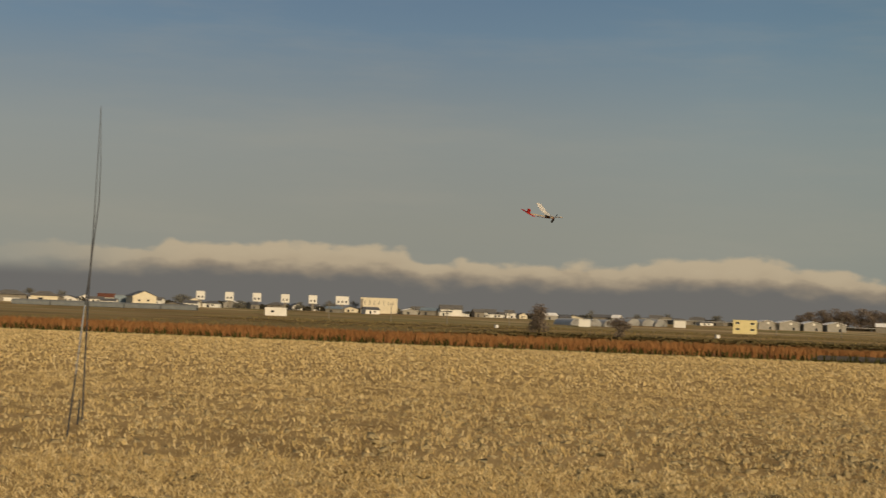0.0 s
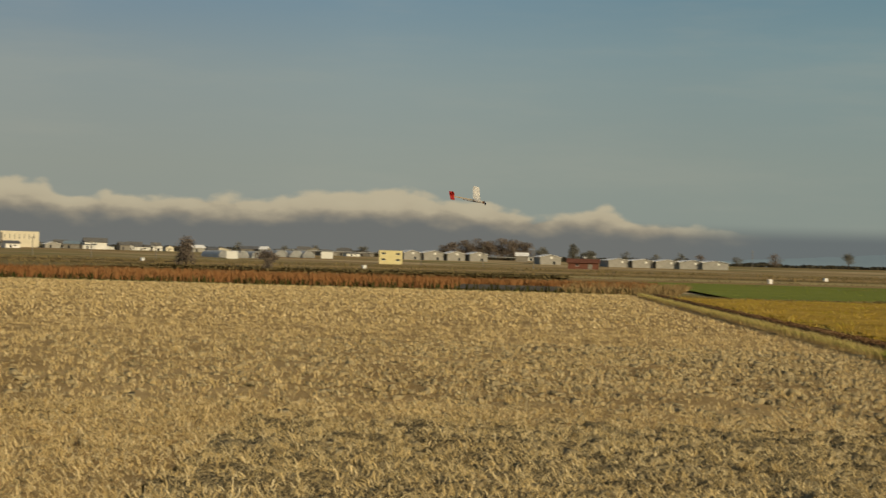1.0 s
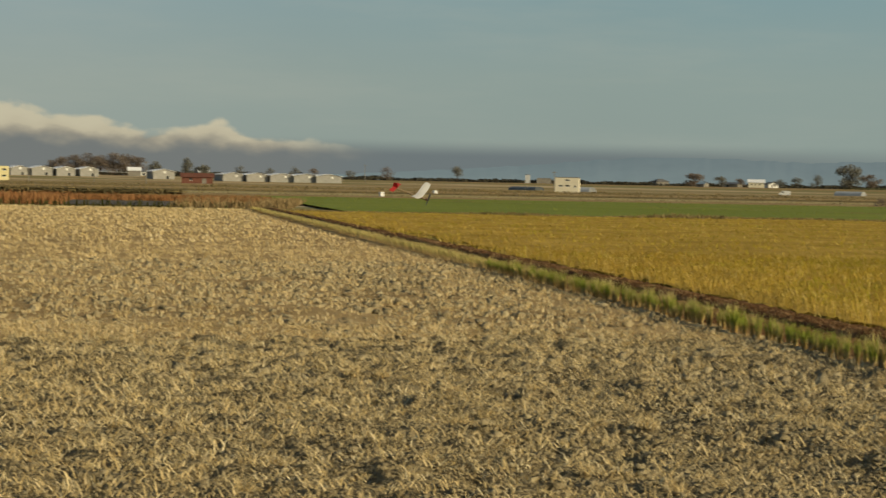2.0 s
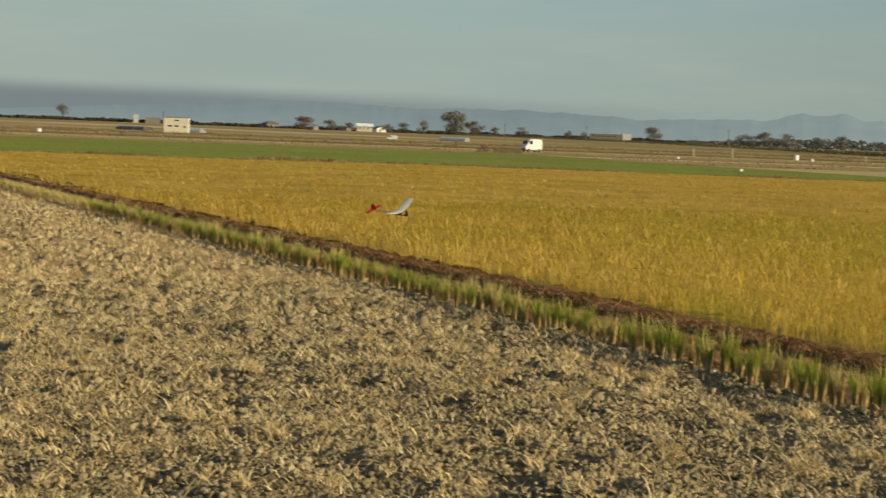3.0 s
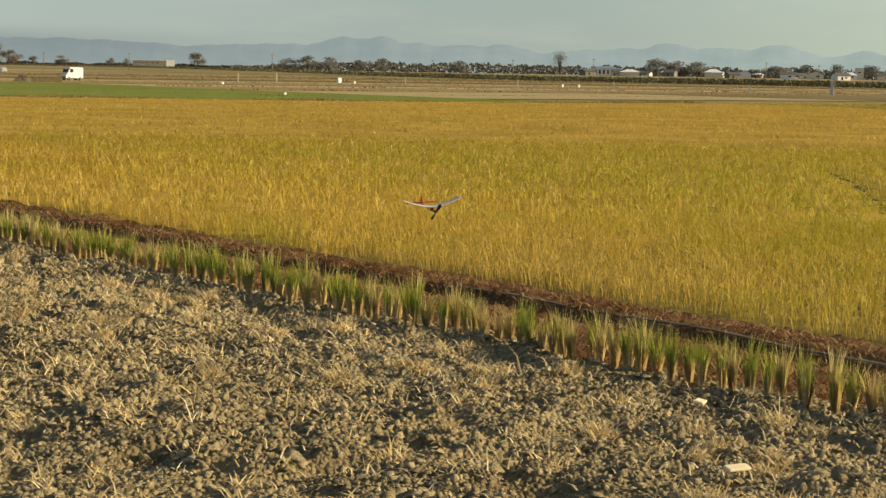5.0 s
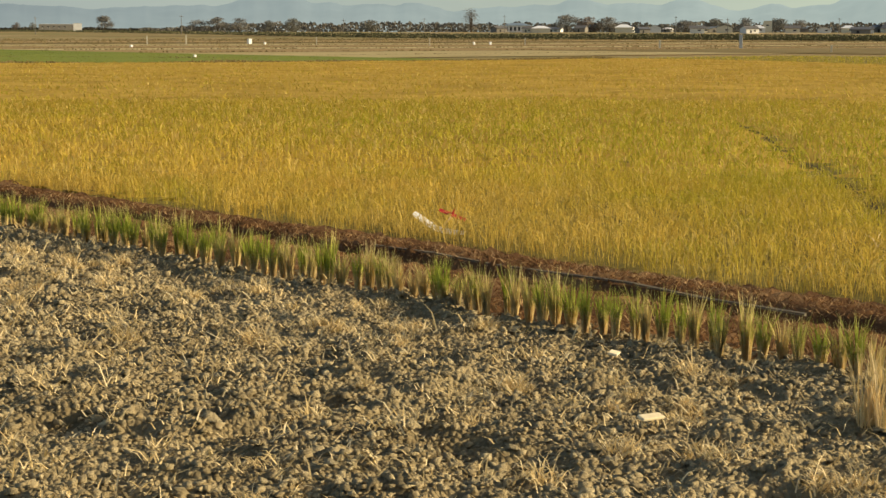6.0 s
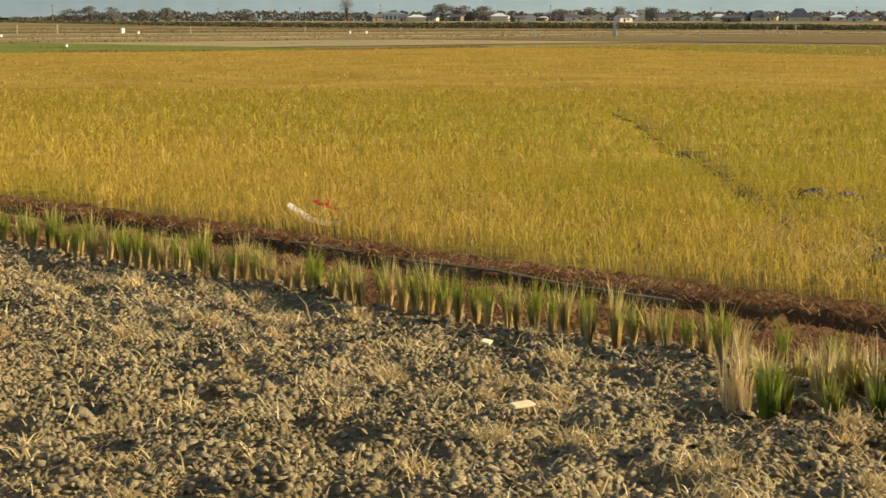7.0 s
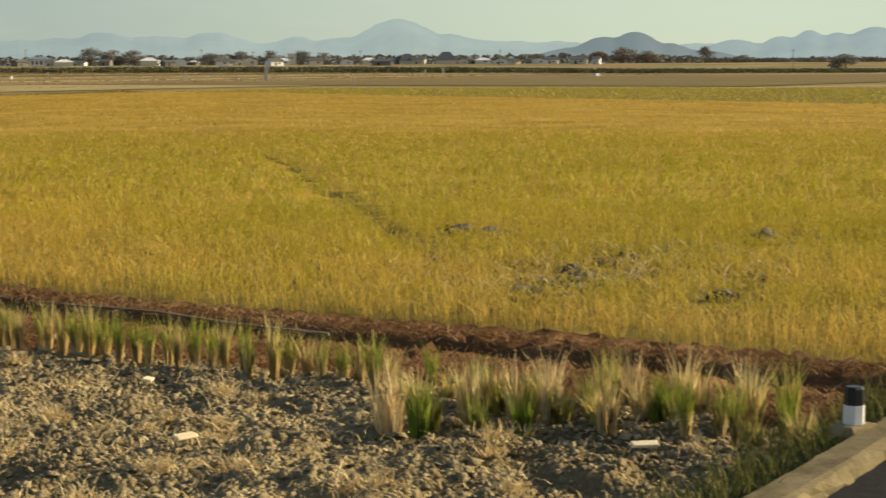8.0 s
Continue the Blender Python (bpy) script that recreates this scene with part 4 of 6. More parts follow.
def building(name, label, az, dist, w, h, deep, walls, roofing, kind="gable", windows=(), turn=0.0, eave=0.62, doors=(), group=""):
    """A house or shed: walls, roof, and each window and door a part. windows: (x, z, width, height) as shares of the front."""
    t = thing(name, label, "building", group, m=stand(az, dist, turn))
    top = h * (eave if kind != "flat" else 0.97)
    b = box(-w / 2, w / 2, 0, deep, -0.3, top)
    if kind == "gable_front":
        r = [b.verts.new(p) for p in ((-w / 2, 0, top), (w / 2, 0, top), (0, 0, h - 0.15), (-w / 2, deep, top), (w / 2, deep, top), (0, deep, h - 0.15))]
        b.faces.new((r[0], r[1], r[2])), b.faces.new((r[4], r[3], r[5]))
    elif kind == "gable":
        for x, s in ((-w / 2, 1), (w / 2, -1)):
            r = [b.verts.new(p) for p in ((x, 0, top), (x, deep, top), (x, deep / 2, h - 0.15))]
            b.faces.new(r if s > 0 else r[::-1])
    part("wall", b, walls, t)
    o, th = 0.04 * w + 0.15, 0.12
    b = bmesh.new()
    if kind == "gable_front":
        for s in (-1, 1):
            vs = [b.verts.new(p) for p in ((0, -o, h), (0, deep + o, h), (s * (w / 2 + o), deep + o, top - 0.1), (s * (w / 2 + o), -o, top - 0.1))]
            b.faces.new(vs)
    elif kind == "gable":
        for s in (0, 1):
            y = -o if s == 0 else deep + o
            vs = [b.verts.new(p) for p in ((-w / 2 - o, deep / 2, h), (w / 2 + o, deep / 2, h), (w / 2 + o, y, top - 0.1), (-w / 2 - o, y, top - 0.1))]
            b.faces.new(vs)
    elif kind == "hip":
        c = [b.verts.new(p) for p in ((-w / 2 - o, -o, top - 0.05), (w / 2 + o, -o, top - 0.05), (w / 2 + o, deep + o, top - 0.05), (-w / 2 - o, deep + o, top - 0.05))]
        r = [b.verts.new((-w * 0.18, deep / 2, h)), b.verts.new((w * 0.18, deep / 2, h))]
        for f in ((c[0], c[1], r[1], r[0]), (c[1], c[2], r[1]), (c[2], c[3], r[0], r[1]), (c[3], c[0], r[0])):
            b.faces.new(f)
    else:
        box(-w / 2 - 0.1, w / 2 + 0.1, -0.1, deep + 0.1, top, h, bm=b)
    if kind != "flat":
        bmesh.ops.recalc_face_normals(b, faces=b.faces)
        bmesh.ops.solidify(b, geom=b.faces[:], thickness=th)
    part("roof", b, roofing, t)
    for x, z, ww, hh in windows:
        cx, cz = x * w / 2, z * h
        win = part("window", box(cx - ww * w / 2, cx + ww * w / 2, -0.06, 0.02, cz - hh * h / 2, cz + hh * h / 2), pane_mat, t, "dark glass window")
        part("frame", box(cx - ww * w / 2 - 0.06, cx + ww * w / 2 + 0.06, -0.045, 0.02, cz - hh * h / 2 - 0.14, cz - hh * h / 2 - 0.01), white_wall, win)
    for x, ww, hh, mat in doors:
        part("door", box(x * w / 2 - ww * w / 2, x * w / 2 + ww * w / 2, -0.05, 0.02, 0, hh * h), mat, t)
    return t


def village():
    K = 1000.0
    four = [(-0.62, 0.78, 0.17, 0.13), (0.62, 0.75, 0.17, 0.13), (-0.62, 0.33, 0.17, 0.13), (0.62, 0.3, 0.17, 0.13)]
    building("house", "pale yellow two-storey block with four small windows", -34.03, 758, 10.4, 6.0, 8, yellow_wall, yellow_wall, "flat", four)
    building("house", "cream two-storey house with a dark flat roof", -15.08, 569, 8.0, 5.0, 7, plaster, dark_roof, "flat", [(-0.5, 0.42, 0.17, 0.1), (0.05, 0.42, 0.17, 0.1), (0.7, 0.38, 0.08, 0.12), (0.05, 0.8, 0.2, 0.08)], -4)
    building("house", "cream gabled house with a grey roof", -54.15, K, 14, 8.0, 16, plaster, dark_roof, "gable_front", [(-0.45, 0.3, 0.1, 0.13), (0.3, 0.3, 0.1, 0.13)], 14)
    building("storehouse", "grey-green metal shed beside a gabled house", -54.9, K + 20, 8, 5.0, 9, blue_roof, grey_roof, "flat")
    building("farmhouse", "low grey farmhouse with a long tiled roof", -58.5, 940, 17, 6.2, 10, grey_wall, grey_roof, "hip", doors=((0.1, 0.5, 0.3, white_wall),))
    building("farmhouse", "low grey farmhouse with a hipped tiled roof", -57.4, 950, 14.5, 6.0, 10, plaster, grey_roof, "hip", [(-0.3, 0.3, 0.2, 0.2)])
    building("cottage", "small cream cottage with a white gable", -52.5, 985, 7.5, 5.2, 8, plaster, grey_roof, "gable_front", doors=((0.0, 0.3, 0.4, grey_wall),))
    building("cottage", "small white cottage under trees", -56.1, 1080, 8, 5.0, 8, white_wall, grey_roof, "gable_front")
    building("cottage", "small white cottage with a red roof", -55.4, 1060, 10, 6.0, 8, white_wall, red_wall, "gable", [(0.2, 0.3, 0.2, 0.2)])
    for az in (-52.31, -51.35, -50.43, -49.48, -48.55):
        tower_sign(az, K + 10, 5.0, 5.0, 2)
    tower_sign(-47.56, K + 10, 7.7, 5.0, 3)
    building("warehouse", "long cream warehouse with a flat roof", -46.32, K + 30, 22.5, 9.2, 14, plaster, plaster, "flat", [(x, 0.66, 0.012, 0.3) for x in (-0.75, -0.5, -0.25, 0.0, 0.25, 0.5, 0.75)], doors=((-0.93, 0.07, 0.9, grey_wall),))
    building("hut", "white prefabricated hut with one dark window", -49.78, 820, 10.4, 3.9, 5, white_wall, white_wall, "flat", [(-0.3, 0.5, 0.14, 0.25)])
    building("farmhouse", "farmhouse with pale walls and a grey roof", -43.86, K, 12.7, 6.4, 9, white_wall, grey_roof, "gable", turn=6)
    for az, w in ((-45.0, 8), (-42.6, 9), (-41.9, 6), (-37.0, 7), (-36.9, 6), (-35.6, 5)):
        building("cottage", "small pale house half hidden by trees", az, K + 90, w, 5.2, 7, white_wall, grey_roof, "gable")
    building("hut", "low white roofed hut beside greenhouses", -39.36, 830, 5.6, 3.6, 5, white_wall, white_roof, "flat")
    building("hut", "low white hut on the plain", -36.18, 900, 6.3, 3.6, 5, white_wall, grey_roof, "flat")
    for az, d, w in ((-33.3, 930, 9.4), (-32.56, 930, 11.5), (-31.81, 930, 10), (-31.05, 930, 10), (-28.62, 900, 11.5)):
        t = building("shed", "grey livestock shed with a pale roof and a white vent", az, d, w, 5.2, 16, shed_wall, white_roof, "gable_front", doors=((0.35, 0.12, 0.3, pane_mat),), turn=14, eave=0.74, group="row of sheds")
        part("vent", box(-0.2, 1.1, -0.08, 0.02, 2.9, 4.1), white_wall, t, "white vent panel")
    for az, d, w in ((-26.32, 880, 11), (-25.52, 880, 11), (-24.68, 880, 12.6), (-23.88, 880, 13.2), (-23.11, 880, 13.5)):
        t = building("shed", "low livestock shed with a bright white roof", az, d, w, 4.6, 20, shed_wall, white_roof, "gable_front", (), 14, 0.76, group="row of white-roofed sheds")
        part("vent", box(1.2, 2.3, -0.08, 0.02, 2.2, 3.2), white_wall, t, "white vent panel")
    building("barn", "rust-red barn of corrugated sheet", -27.52, 777, 14, 4.6, 8, red_wall, red_wall, "gable", [(-0.4, 0.4, 0.1, 0.2)], doors=((0.45, 0.14, 0.5, grey_wall),))
    building("house", "small grey house among sheds", -29.59, K - 40, 7.0, 5.0, 7, grey_wall, white_roof, "gable")
    building("works", "low grey works building with a square tower", -15.85, K + 60, 9, 3.2, 8, grey_wall, grey_roof, "flat")
    building("silo_tower", "pale square tower beside the works", -16.4, K + 55, 3, 5.2, 4, film_mat, grey_roof, "flat")
    building("house", "long cream house among the trees", -8.78, K + 30, 9.4, 4.6, 7, plaster, white_roof, "gable", [(x, 0.35, 0.06, 0.2) for x in (-0.6, -0.1, 0.4)])
    building("works", "long low pale works building", -0.6, K + 60, 22, 4.3, 9, grey_wall, white_roof, "flat", [(x, 0.6, 0.05, 0.2) for x in (-0.8, -0.5, -0.2, 0.1, 0.4)])
    building("hut", "small white hut beside the works", 0.05, K + 30, 5, 4.6, 5, white_wall, white_wall, "flat")
    building("hall", "pale hall with many columns and a blue-grey roof", 14.62, K, 16, 5.4, 12, white_wall, blue_roof, "hip", [(x, 0.34, 0.07, 0.4) for x in (-0.75, -0.45, -0.15, 0.15, 0.45, 0.75)], eave=0.7)
    building("hall", "low hall with a white rounded roof", 15.42, K - 20, 10.7, 3.8, 9, plaster, white_roof, "hip")
    building("house", "cream house with a white roof", 18.18, K - 10, 10, 4.6, 8, plaster, white_roof, "hip")
    building("house", "white gabled house among trees", 19.2, K - 10, 7.3, 4.3, 7, white_wall, grey_roof, "gable_front")
    for i, (az, w, h) in enumerate(((20.6, 8, 4), (21.5, 9, 4.4), (22.6, 8, 4), (23.71, 8, 4), (24.73, 7.5, 3.4), (25.5, 8, 4), (26.1, 7, 3.5), (28.65, 6, 3.4), (29.32, 9, 3.6), (30.3, 5, 3.4), (31.2, 8, 3.5), (32.4, 7, 3.2))):
        building("house", ("white village house", "pale village house", "cream village house")[i % 3] + " with a low tiled roof", az, K - 30 + 15 * (i % 3), w, h, 7, (white_wall, plaster)[i % 2], (grey_roof, dark_roof, white_roof)[i % 3], ("gable", "gable_front", "hip")[i % 3], [(0.3, 0.35, 0.2, 0.2)])
    building("farmhouse", "old farmhouse with a steep dark roof", 26.78, K, 9.5, 6.2, 9, plaster, dark_roof, "hip", eave=0.36)
    building("farmhouse", "large old farmhouse with a steep dark roof", 28.08, K, 12.5, 7.2, 10, plaster, dark_roof, "hip", eave=0.33)
    building("house", "tall cream house in the village", 22.9, K + 20, 5, 6.6, 6, plaster, plaster, "flat", [(0, 0.6, 0.3, 0.1)])


def outskirts():
    """The loose scatter of small houses, sheds and yards round the villages."""
    r = np.random.default_rng(21)
    looks = ((white_wall, grey_roof, "small white house"), (plaster, grey_roof, "small cream house"), (grey_wall, grey_roof, "weathered grey shed"), (shed_wall, white_roof, "pale-roofed shed"), (grey_wall, dark_roof, "old dark-roofed shed"), (white_wall, dark_roof, "small house with a dark roof"), (grey_wall, blue_roof, "shed with a blue-grey roof"))
    spans = ((-59.5, -45.0, 22), (-45.0, -34.6, 24), (-30.0, -27.0, 3), (-12.5, -8.0, 4), (13.6, 33.5, 24))
    for a0, a1, n in spans:
        for k in range(n):
            az = a0 + (a1 - a0) * (k + r.uniform(0.15, 0.85)) / n
            walls, roofing, label = looks[int(r.integers(0, len(looks)))]
            w, h = r.uniform(4.5, 11.0), r.uniform(2.6, 4.6)
            building("house" if "house" in label else "shed", label + " on the edge of the village", az, r.uniform(955, 1075), w, h, 7, walls, roofing, ("gable", "gable_front", "hip", "gable")[int(r.integers(0, 4))], [(0.3, 0.32, 0.16, 0.2)] if "house" in label else (), r.uniform(-25, 35), doors=((-0.3, 0.14, 0.42, pane_mat),))


def tower_sign(az, dist, w, h, holes):
    """A white box with dark vents, high on a narrow shaft."""
    t = thing("vent_tower", "white boxy vent tower on a narrow shaft", "tower", "row of vent towers", m=stand(az, dist))
    part("shaft", box(-w * 0.14, w * 0.14, 0.6, 2.2, -0.3, 4.3), grey_wall, t)
    part("body", box(-w / 2, w / 2, 0, 4, 4.2, 4.2 + h), white_wall, t)
    for k in range(holes):
        x = (k - (holes - 1) / 2) * w * (0.42 if holes == 2 else 0.3)
        part("vent", box(x - 0.45, x + 0.45, -0.06, 0.02, 4.2 + h * 0.2, 4.2 + h * 0.45), pane_mat, t)


village()
outskirts()


net_mat = surface("blue_grey_net", [(0.13, 0.145, 0.15), (0.2, 0.215, 0.215)], 0.5, 0.7, local=True)


def greenhouse(az, dist, w, h, deep, turn, cover=film_mat, label="grey plastic-film greenhouse tunnel"):
    t = thing("greenhouse", label, "greenhouse", "greenhouses on the plain", m=stand(az, dist, turn))
    b = bmesh.new()
    n = 10
    rows = []
    for y in (0, deep):
        rows.append([b.verts.new((-w / 2 * math.cos(math.pi * i / n), y, h * math.sin(math.pi * i / n) ** 0.8)) for i in range(n + 1)])
    for i in range(n):
        b.faces.new((rows[0][i], rows[0][i + 1], rows[1][i + 1], rows[1][i]))
    part("film", b, cover, t)
    for y in (0.0, deep):
        b = bmesh.new()
        b.faces.new([b.verts.new((-w / 2 * math.cos(math.pi * i / n), y, h * math.sin(math.pi * i / n) ** 0.8)) for i in range(n + 1)])
        bmesh.ops.solidify(b, geom=b.faces[:], thickness=0.05)
        part("end_wall", b, cover, t)


for a, d, w in ((-39.6, 850, 7), (-39.0, 850, 7), (-38.5, 850, 7), (-37.7, 900, 8), (-37.2, 900, 8), (-36.8, 900, 7)):
    greenhouse(a, d, w, 3.6, 22, 24)
for a, d in ((-16.0, 700), (-16.35, 705)):
    greenhouse(a, d, 5.0, 1.5, 12, 34, net_mat, "low greenhouse tunnel under blue-grey netting")
for a in (-57.2, -56.0, -54.8, -53.6, -52.4):
    greenhouse(a, 880, 6, 2.7, 19, 82, net_mat, "low greenhouse tunnel under blue-grey netting")
greenhouse(-5.3, 800, 5, 2.0, 14, 60)
greenhouse(-14.2, 620, 5, 1.7, 12, 60)


# ---- trees ----
def tree(label, az, dist, w, h, leaves, count=420, bare=0.0, trunk_share=0.12, seed=0, blobs=7):
    """A tapered trunk with limbs and a crown of many small leaf sprays in uneven clumps."""
    r = np.random.default_rng(seed + int(abs(az) * 100))
    t = thing("tree", label, "tree", m=stand(az, dist))
    b = tube([(0, 0, -0.3), (0.02 * w, 0, h * trunk_share), (0, 0.02 * w, h * 0.6), (0.03 * w, 0, h * 0.9)], [0.035 * h, 0.028 * h, 0.015 * h, 0.004 * h], 6)
    heads = []
    for k in range(blobs):
        a = 2 * math.pi * k / blobs + r.uniform(-0.4, 0.4)
        d = w * r.uniform(0.12, 0.34)
        c = (math.cos(a) * d, math.sin(a) * d, h * r.uniform(trunk_share + 0.08, 0.8))
        heads.append(c)
        tube([(0, 0, h * (trunk_share + 0.1 * r.uniform(0, 1))), (c[0] * 0.5, c[1] * 0.5, c[2] * 0.7 + 0.05 * h), c], [0.014 * h, 0.009 * h, 0.004 * h], 5, b)
    part("trunk", b, bark, t)
    heads.append((0, 0, h * 0.84))
    count = int(count * 3)
    c = np.array(heads)[r.integers(0, len(heads), count)]
    q = r.normal(0, 1, (count, 3))
    q /= np.linalg.norm(q, axis=1, keepdims=True)
    p = c + q * (r.uniform(0, 1, (count, 1)) ** 0.5) * np.array([w * 0.26, w * 0.26, h * 0.21])
    p[:, 2] = np.clip(p[:, 2], h * trunk_share * 0.6, h)
    size = (0.027 if not bare else 0.026) * w * r.uniform(0.6, 1.5, count)
    a1, a2 = r.normal(0, 1, (count, 3)), r.normal(0, 1, (count, 3))
    a1 /= np.linalg.norm(a1, axis=1, keepdims=True)
    a2 -= a1 * (a1 * a2).sum(1, keepdims=True)
    a2 /= np.linalg.norm(a2, axis=1, keepdims=True)
    s = size[:, None]
    v = np.stack([p - a1 * s, p + a2 * s * (0.6 - 0.4 * bare), p + a1 * s, p - a2 * s * (0.6 - 0.4 * bare)], 1).reshape(-1, 3)
    f = np.arange(count)[:, None] * 4 + np.array([[0, 1, 2, 3]])
    crown = new("crown", mesh_from("crown", v, f, NO, leaves))
    crown.parent = t
    return t


def woods():
    K = 1000
    tree("broad dark tree standing alone on the plain", -5.76, K, 16, 14, leaf_dark, 900, seed=1, blobs=10)
    tree("smaller brown tree beside a large one", -5.1, K + 10, 13, 8.5, leaf_brown, 500)
    tree("low round dark tree near the village", -3.5, K, 10.5, 6, leaf_dark, 400)
    tree("thin grey tree with sparse leaves", 0.93, K, 12, 9, leaf_grey, 500)
    tree("tall thin tree with bare branches", 13.07, K, 12.5, 14, leaf_grey, 620, 1.0, seed=3, blobs=12)
    tree("upright dark tree by the fields", -40.9, 283, 4.4, 5.0, leaf_brown, 900, 0.0, 0.08, seed=4, blobs=12)
    tree("round brown bush by the reeds", -38.2, 262, 3.7, 2.9, leaf_brown, 600, 0.0, 0.05)
    tree("dark round tree by the village", -39.14, K + 20, 8, 6.5, leaf_dark, 380, 0, 0.1)
    for az, w, h in ((-36.6, 8, 6), (-37.6, 9, 5), (-34.9, 10, 6.2), (-52.9, 14, 7), (-48.0, 9, 6.5), (-47.2, 8, 7), (-51.0, 11, 4.5), (-49.0, 10, 5), (-57.9, 9, 7.5), (-56.9, 8, 7), (-45.8, 12, 4), (-45.2, 8, 4.5)):
        tree("dark tree among far village houses", az, K + 45, w, h, leaf_dark, 300, 0, 0.1)
    for az, w, h, mat in ((-31.9, 15, 10, leaf_brown), (-31.5, 14, 11.5, leaf_brown), (-31.1, 16, 12.5, leaf_brown), (-30.7, 15, 11.5, leaf_brown), (-30.3, 16, 13, leaf_brown), (-29.9, 15, 12.5, leaf_brown), (-29.5, 15, 11, leaf_brown), (-28.9, 9, 8.5, leaf_dark), (-27.87, 9, 11, leaf_dark), (-27.3, 10, 7, leaf_dark), (-32.3, 9, 8, leaf_brown)):
        tree("reddish-brown grove tree behind the sheds", az, K + 30, w, h, mat, 900, 0.55 if mat is leaf_brown else 0, 0.12, 7)
    for az, w, h, mat in ((-26.1, 7, 7, leaf_dark), (-25.1, 7, 6, leaf_dark), (-24.3, 8, 7, leaf_dark), (-23.6, 7, 6.5, leaf_brown), (-22.4, 7, 5.5, leaf_dark)):
        tree("small dark tree behind white-roofed sheds", az, K, w, h, mat, 280, 0, 0.15)
    tree("wide thin brown tree on the plain", -21.17, K, 11, 8.0, leaf_brown, 420, 0.7)
    tree("lone flat-topped tree on the plain", -18.79, K, 9.5, 9.2, leaf_dark, 360, 0.0, 0.4)
    for az, w, h, mat in ((-10.84, 16, 7.4, leaf_brown), (-9.94, 9, 6.2, leaf_dark), (-8.0, 8, 5, leaf_dark), (-7.47, 8.5, 6.4, leaf_dark), (-6.8, 8.5, 8, leaf_dark), (-9.3, 7, 5, leaf_brown), (-4.4, 8, 5.5, leaf_dark), (-1.9, 6, 5, leaf_brown), (-1.4, 6, 5, leaf_dark)):
        tree("dark rounded tree on the edge of the plain", az, K + 20, w, h, mat, 360, 0, 0.12)
    for az, w, h, mat in ((3.9, 9, 7, leaf_grey), (4.6, 12, 8.6, leaf_grey), (5.3, 10, 8, leaf_grey), (6.3, 9, 6.6, leaf_dark), (7.1, 9, 8, leaf_dark), (9.7, 10, 7, leaf_dark), (16.27, 13, 10.5, leaf_grey), (17.0, 12, 9, leaf_brown), (17.7, 13, 9, leaf_grey), (20.2, 11, 7, leaf_grey), (21.2, 12, 8, leaf_dark), (22.2, 11, 8.5, leaf_grey), (23.2, 10, 8.4, leaf_dark), (23.9, 9, 7.5, leaf_grey), (31.2, 10, 6, leaf_dark), (33.2, 12, 7, leaf_brown), (34.0, 12, 9.6, leaf_brown), (34.8, 12, 7, leaf_brown), (38.0, 9, 4.6, leaf_grey)):
        tree("grey-brown tree before the hazy mountains", az, K + 40, w * 1.45, h, mat, 380, 0.3 if mat is leaf_grey else 0, 0.12)
    tree("lone round tree on the plain", 36.76, K, 11.5, 9.4, leaf_dark, 500, 0, 0.3)
    tree("wide low tree beside the farm track", 41.29, 620, 11.5, 5.6, leaf_grey, 520, 0, 0.12)
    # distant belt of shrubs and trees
    # the belt's eastern colour is lifted paler in place of haze
    hazed_belt_mat = surface("hazed_belt_leaves", [(0.115, 0.108, 0.09), (0.15, 0.14, 0.115)], 0.05, 0.9, per_piece=0.4, leaf=0.2)
    hedge_mat = surface("hedge_leaves", [(0.1, 0.1, 0.05), (0.145, 0.14, 0.076)], 0.1, 0.9, per_piece=0.4, leaf=0.2)
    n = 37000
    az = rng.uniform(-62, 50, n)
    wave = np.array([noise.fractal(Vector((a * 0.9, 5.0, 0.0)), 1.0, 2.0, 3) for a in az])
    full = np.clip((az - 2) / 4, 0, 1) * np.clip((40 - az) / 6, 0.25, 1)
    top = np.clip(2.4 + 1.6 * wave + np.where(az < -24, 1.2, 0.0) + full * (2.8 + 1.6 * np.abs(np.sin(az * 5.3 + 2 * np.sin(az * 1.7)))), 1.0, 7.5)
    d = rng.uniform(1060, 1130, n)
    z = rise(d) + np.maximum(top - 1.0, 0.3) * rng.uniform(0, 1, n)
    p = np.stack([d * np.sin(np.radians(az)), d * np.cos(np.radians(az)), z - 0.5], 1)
    # western part of the belt, without the haze lift in its colour
    dark_shrub_mat = surface("dark_shrub_leaves", [(0.04, 0.038, 0.028), (0.07, 0.064, 0.046)], 0.05, 0.9, per_piece=0.4, leaf=0.15)
    for side, mat, label in ((az < 2, dark_shrub_mat, "dark distant belt of shrubs and trees"), (az >= 2, hazed_belt_mat, "grey-brown distant belt of bare trees")):
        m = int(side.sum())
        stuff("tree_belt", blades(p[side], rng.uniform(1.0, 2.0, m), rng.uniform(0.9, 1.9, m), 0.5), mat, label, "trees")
    n = 26000
    az = rng.uniform(-6, 45, n)
    d = np.interp(az, [-6, 0, 10, 19, 27, 34, 40, 45], [1000, 960, 820, 700, 560, 440, 420, 400]) + rng.uniform(0, 14, n)
    tall = np.interp(az, [-6, 0, 10, 19, 27, 34, 40, 45], [0.8, 1.2, 2.6, 2.7, 2.1, 1.3, 1.15, 1.0])
    p = np.stack([d * np.sin(np.radians(az)), d * np.cos(np.radians(az)), rise(d) + tall * rng.uniform(-0.05, 0.75, n)], 1)
    stuff("hedge", blades(p, 0.25 * tall * rng.uniform(0.6, 1.4, n), rng.uniform(0.3, 0.9, n), 0.4), hedge_mat, "long low dark hedge across the plain", "hedge")


woods()


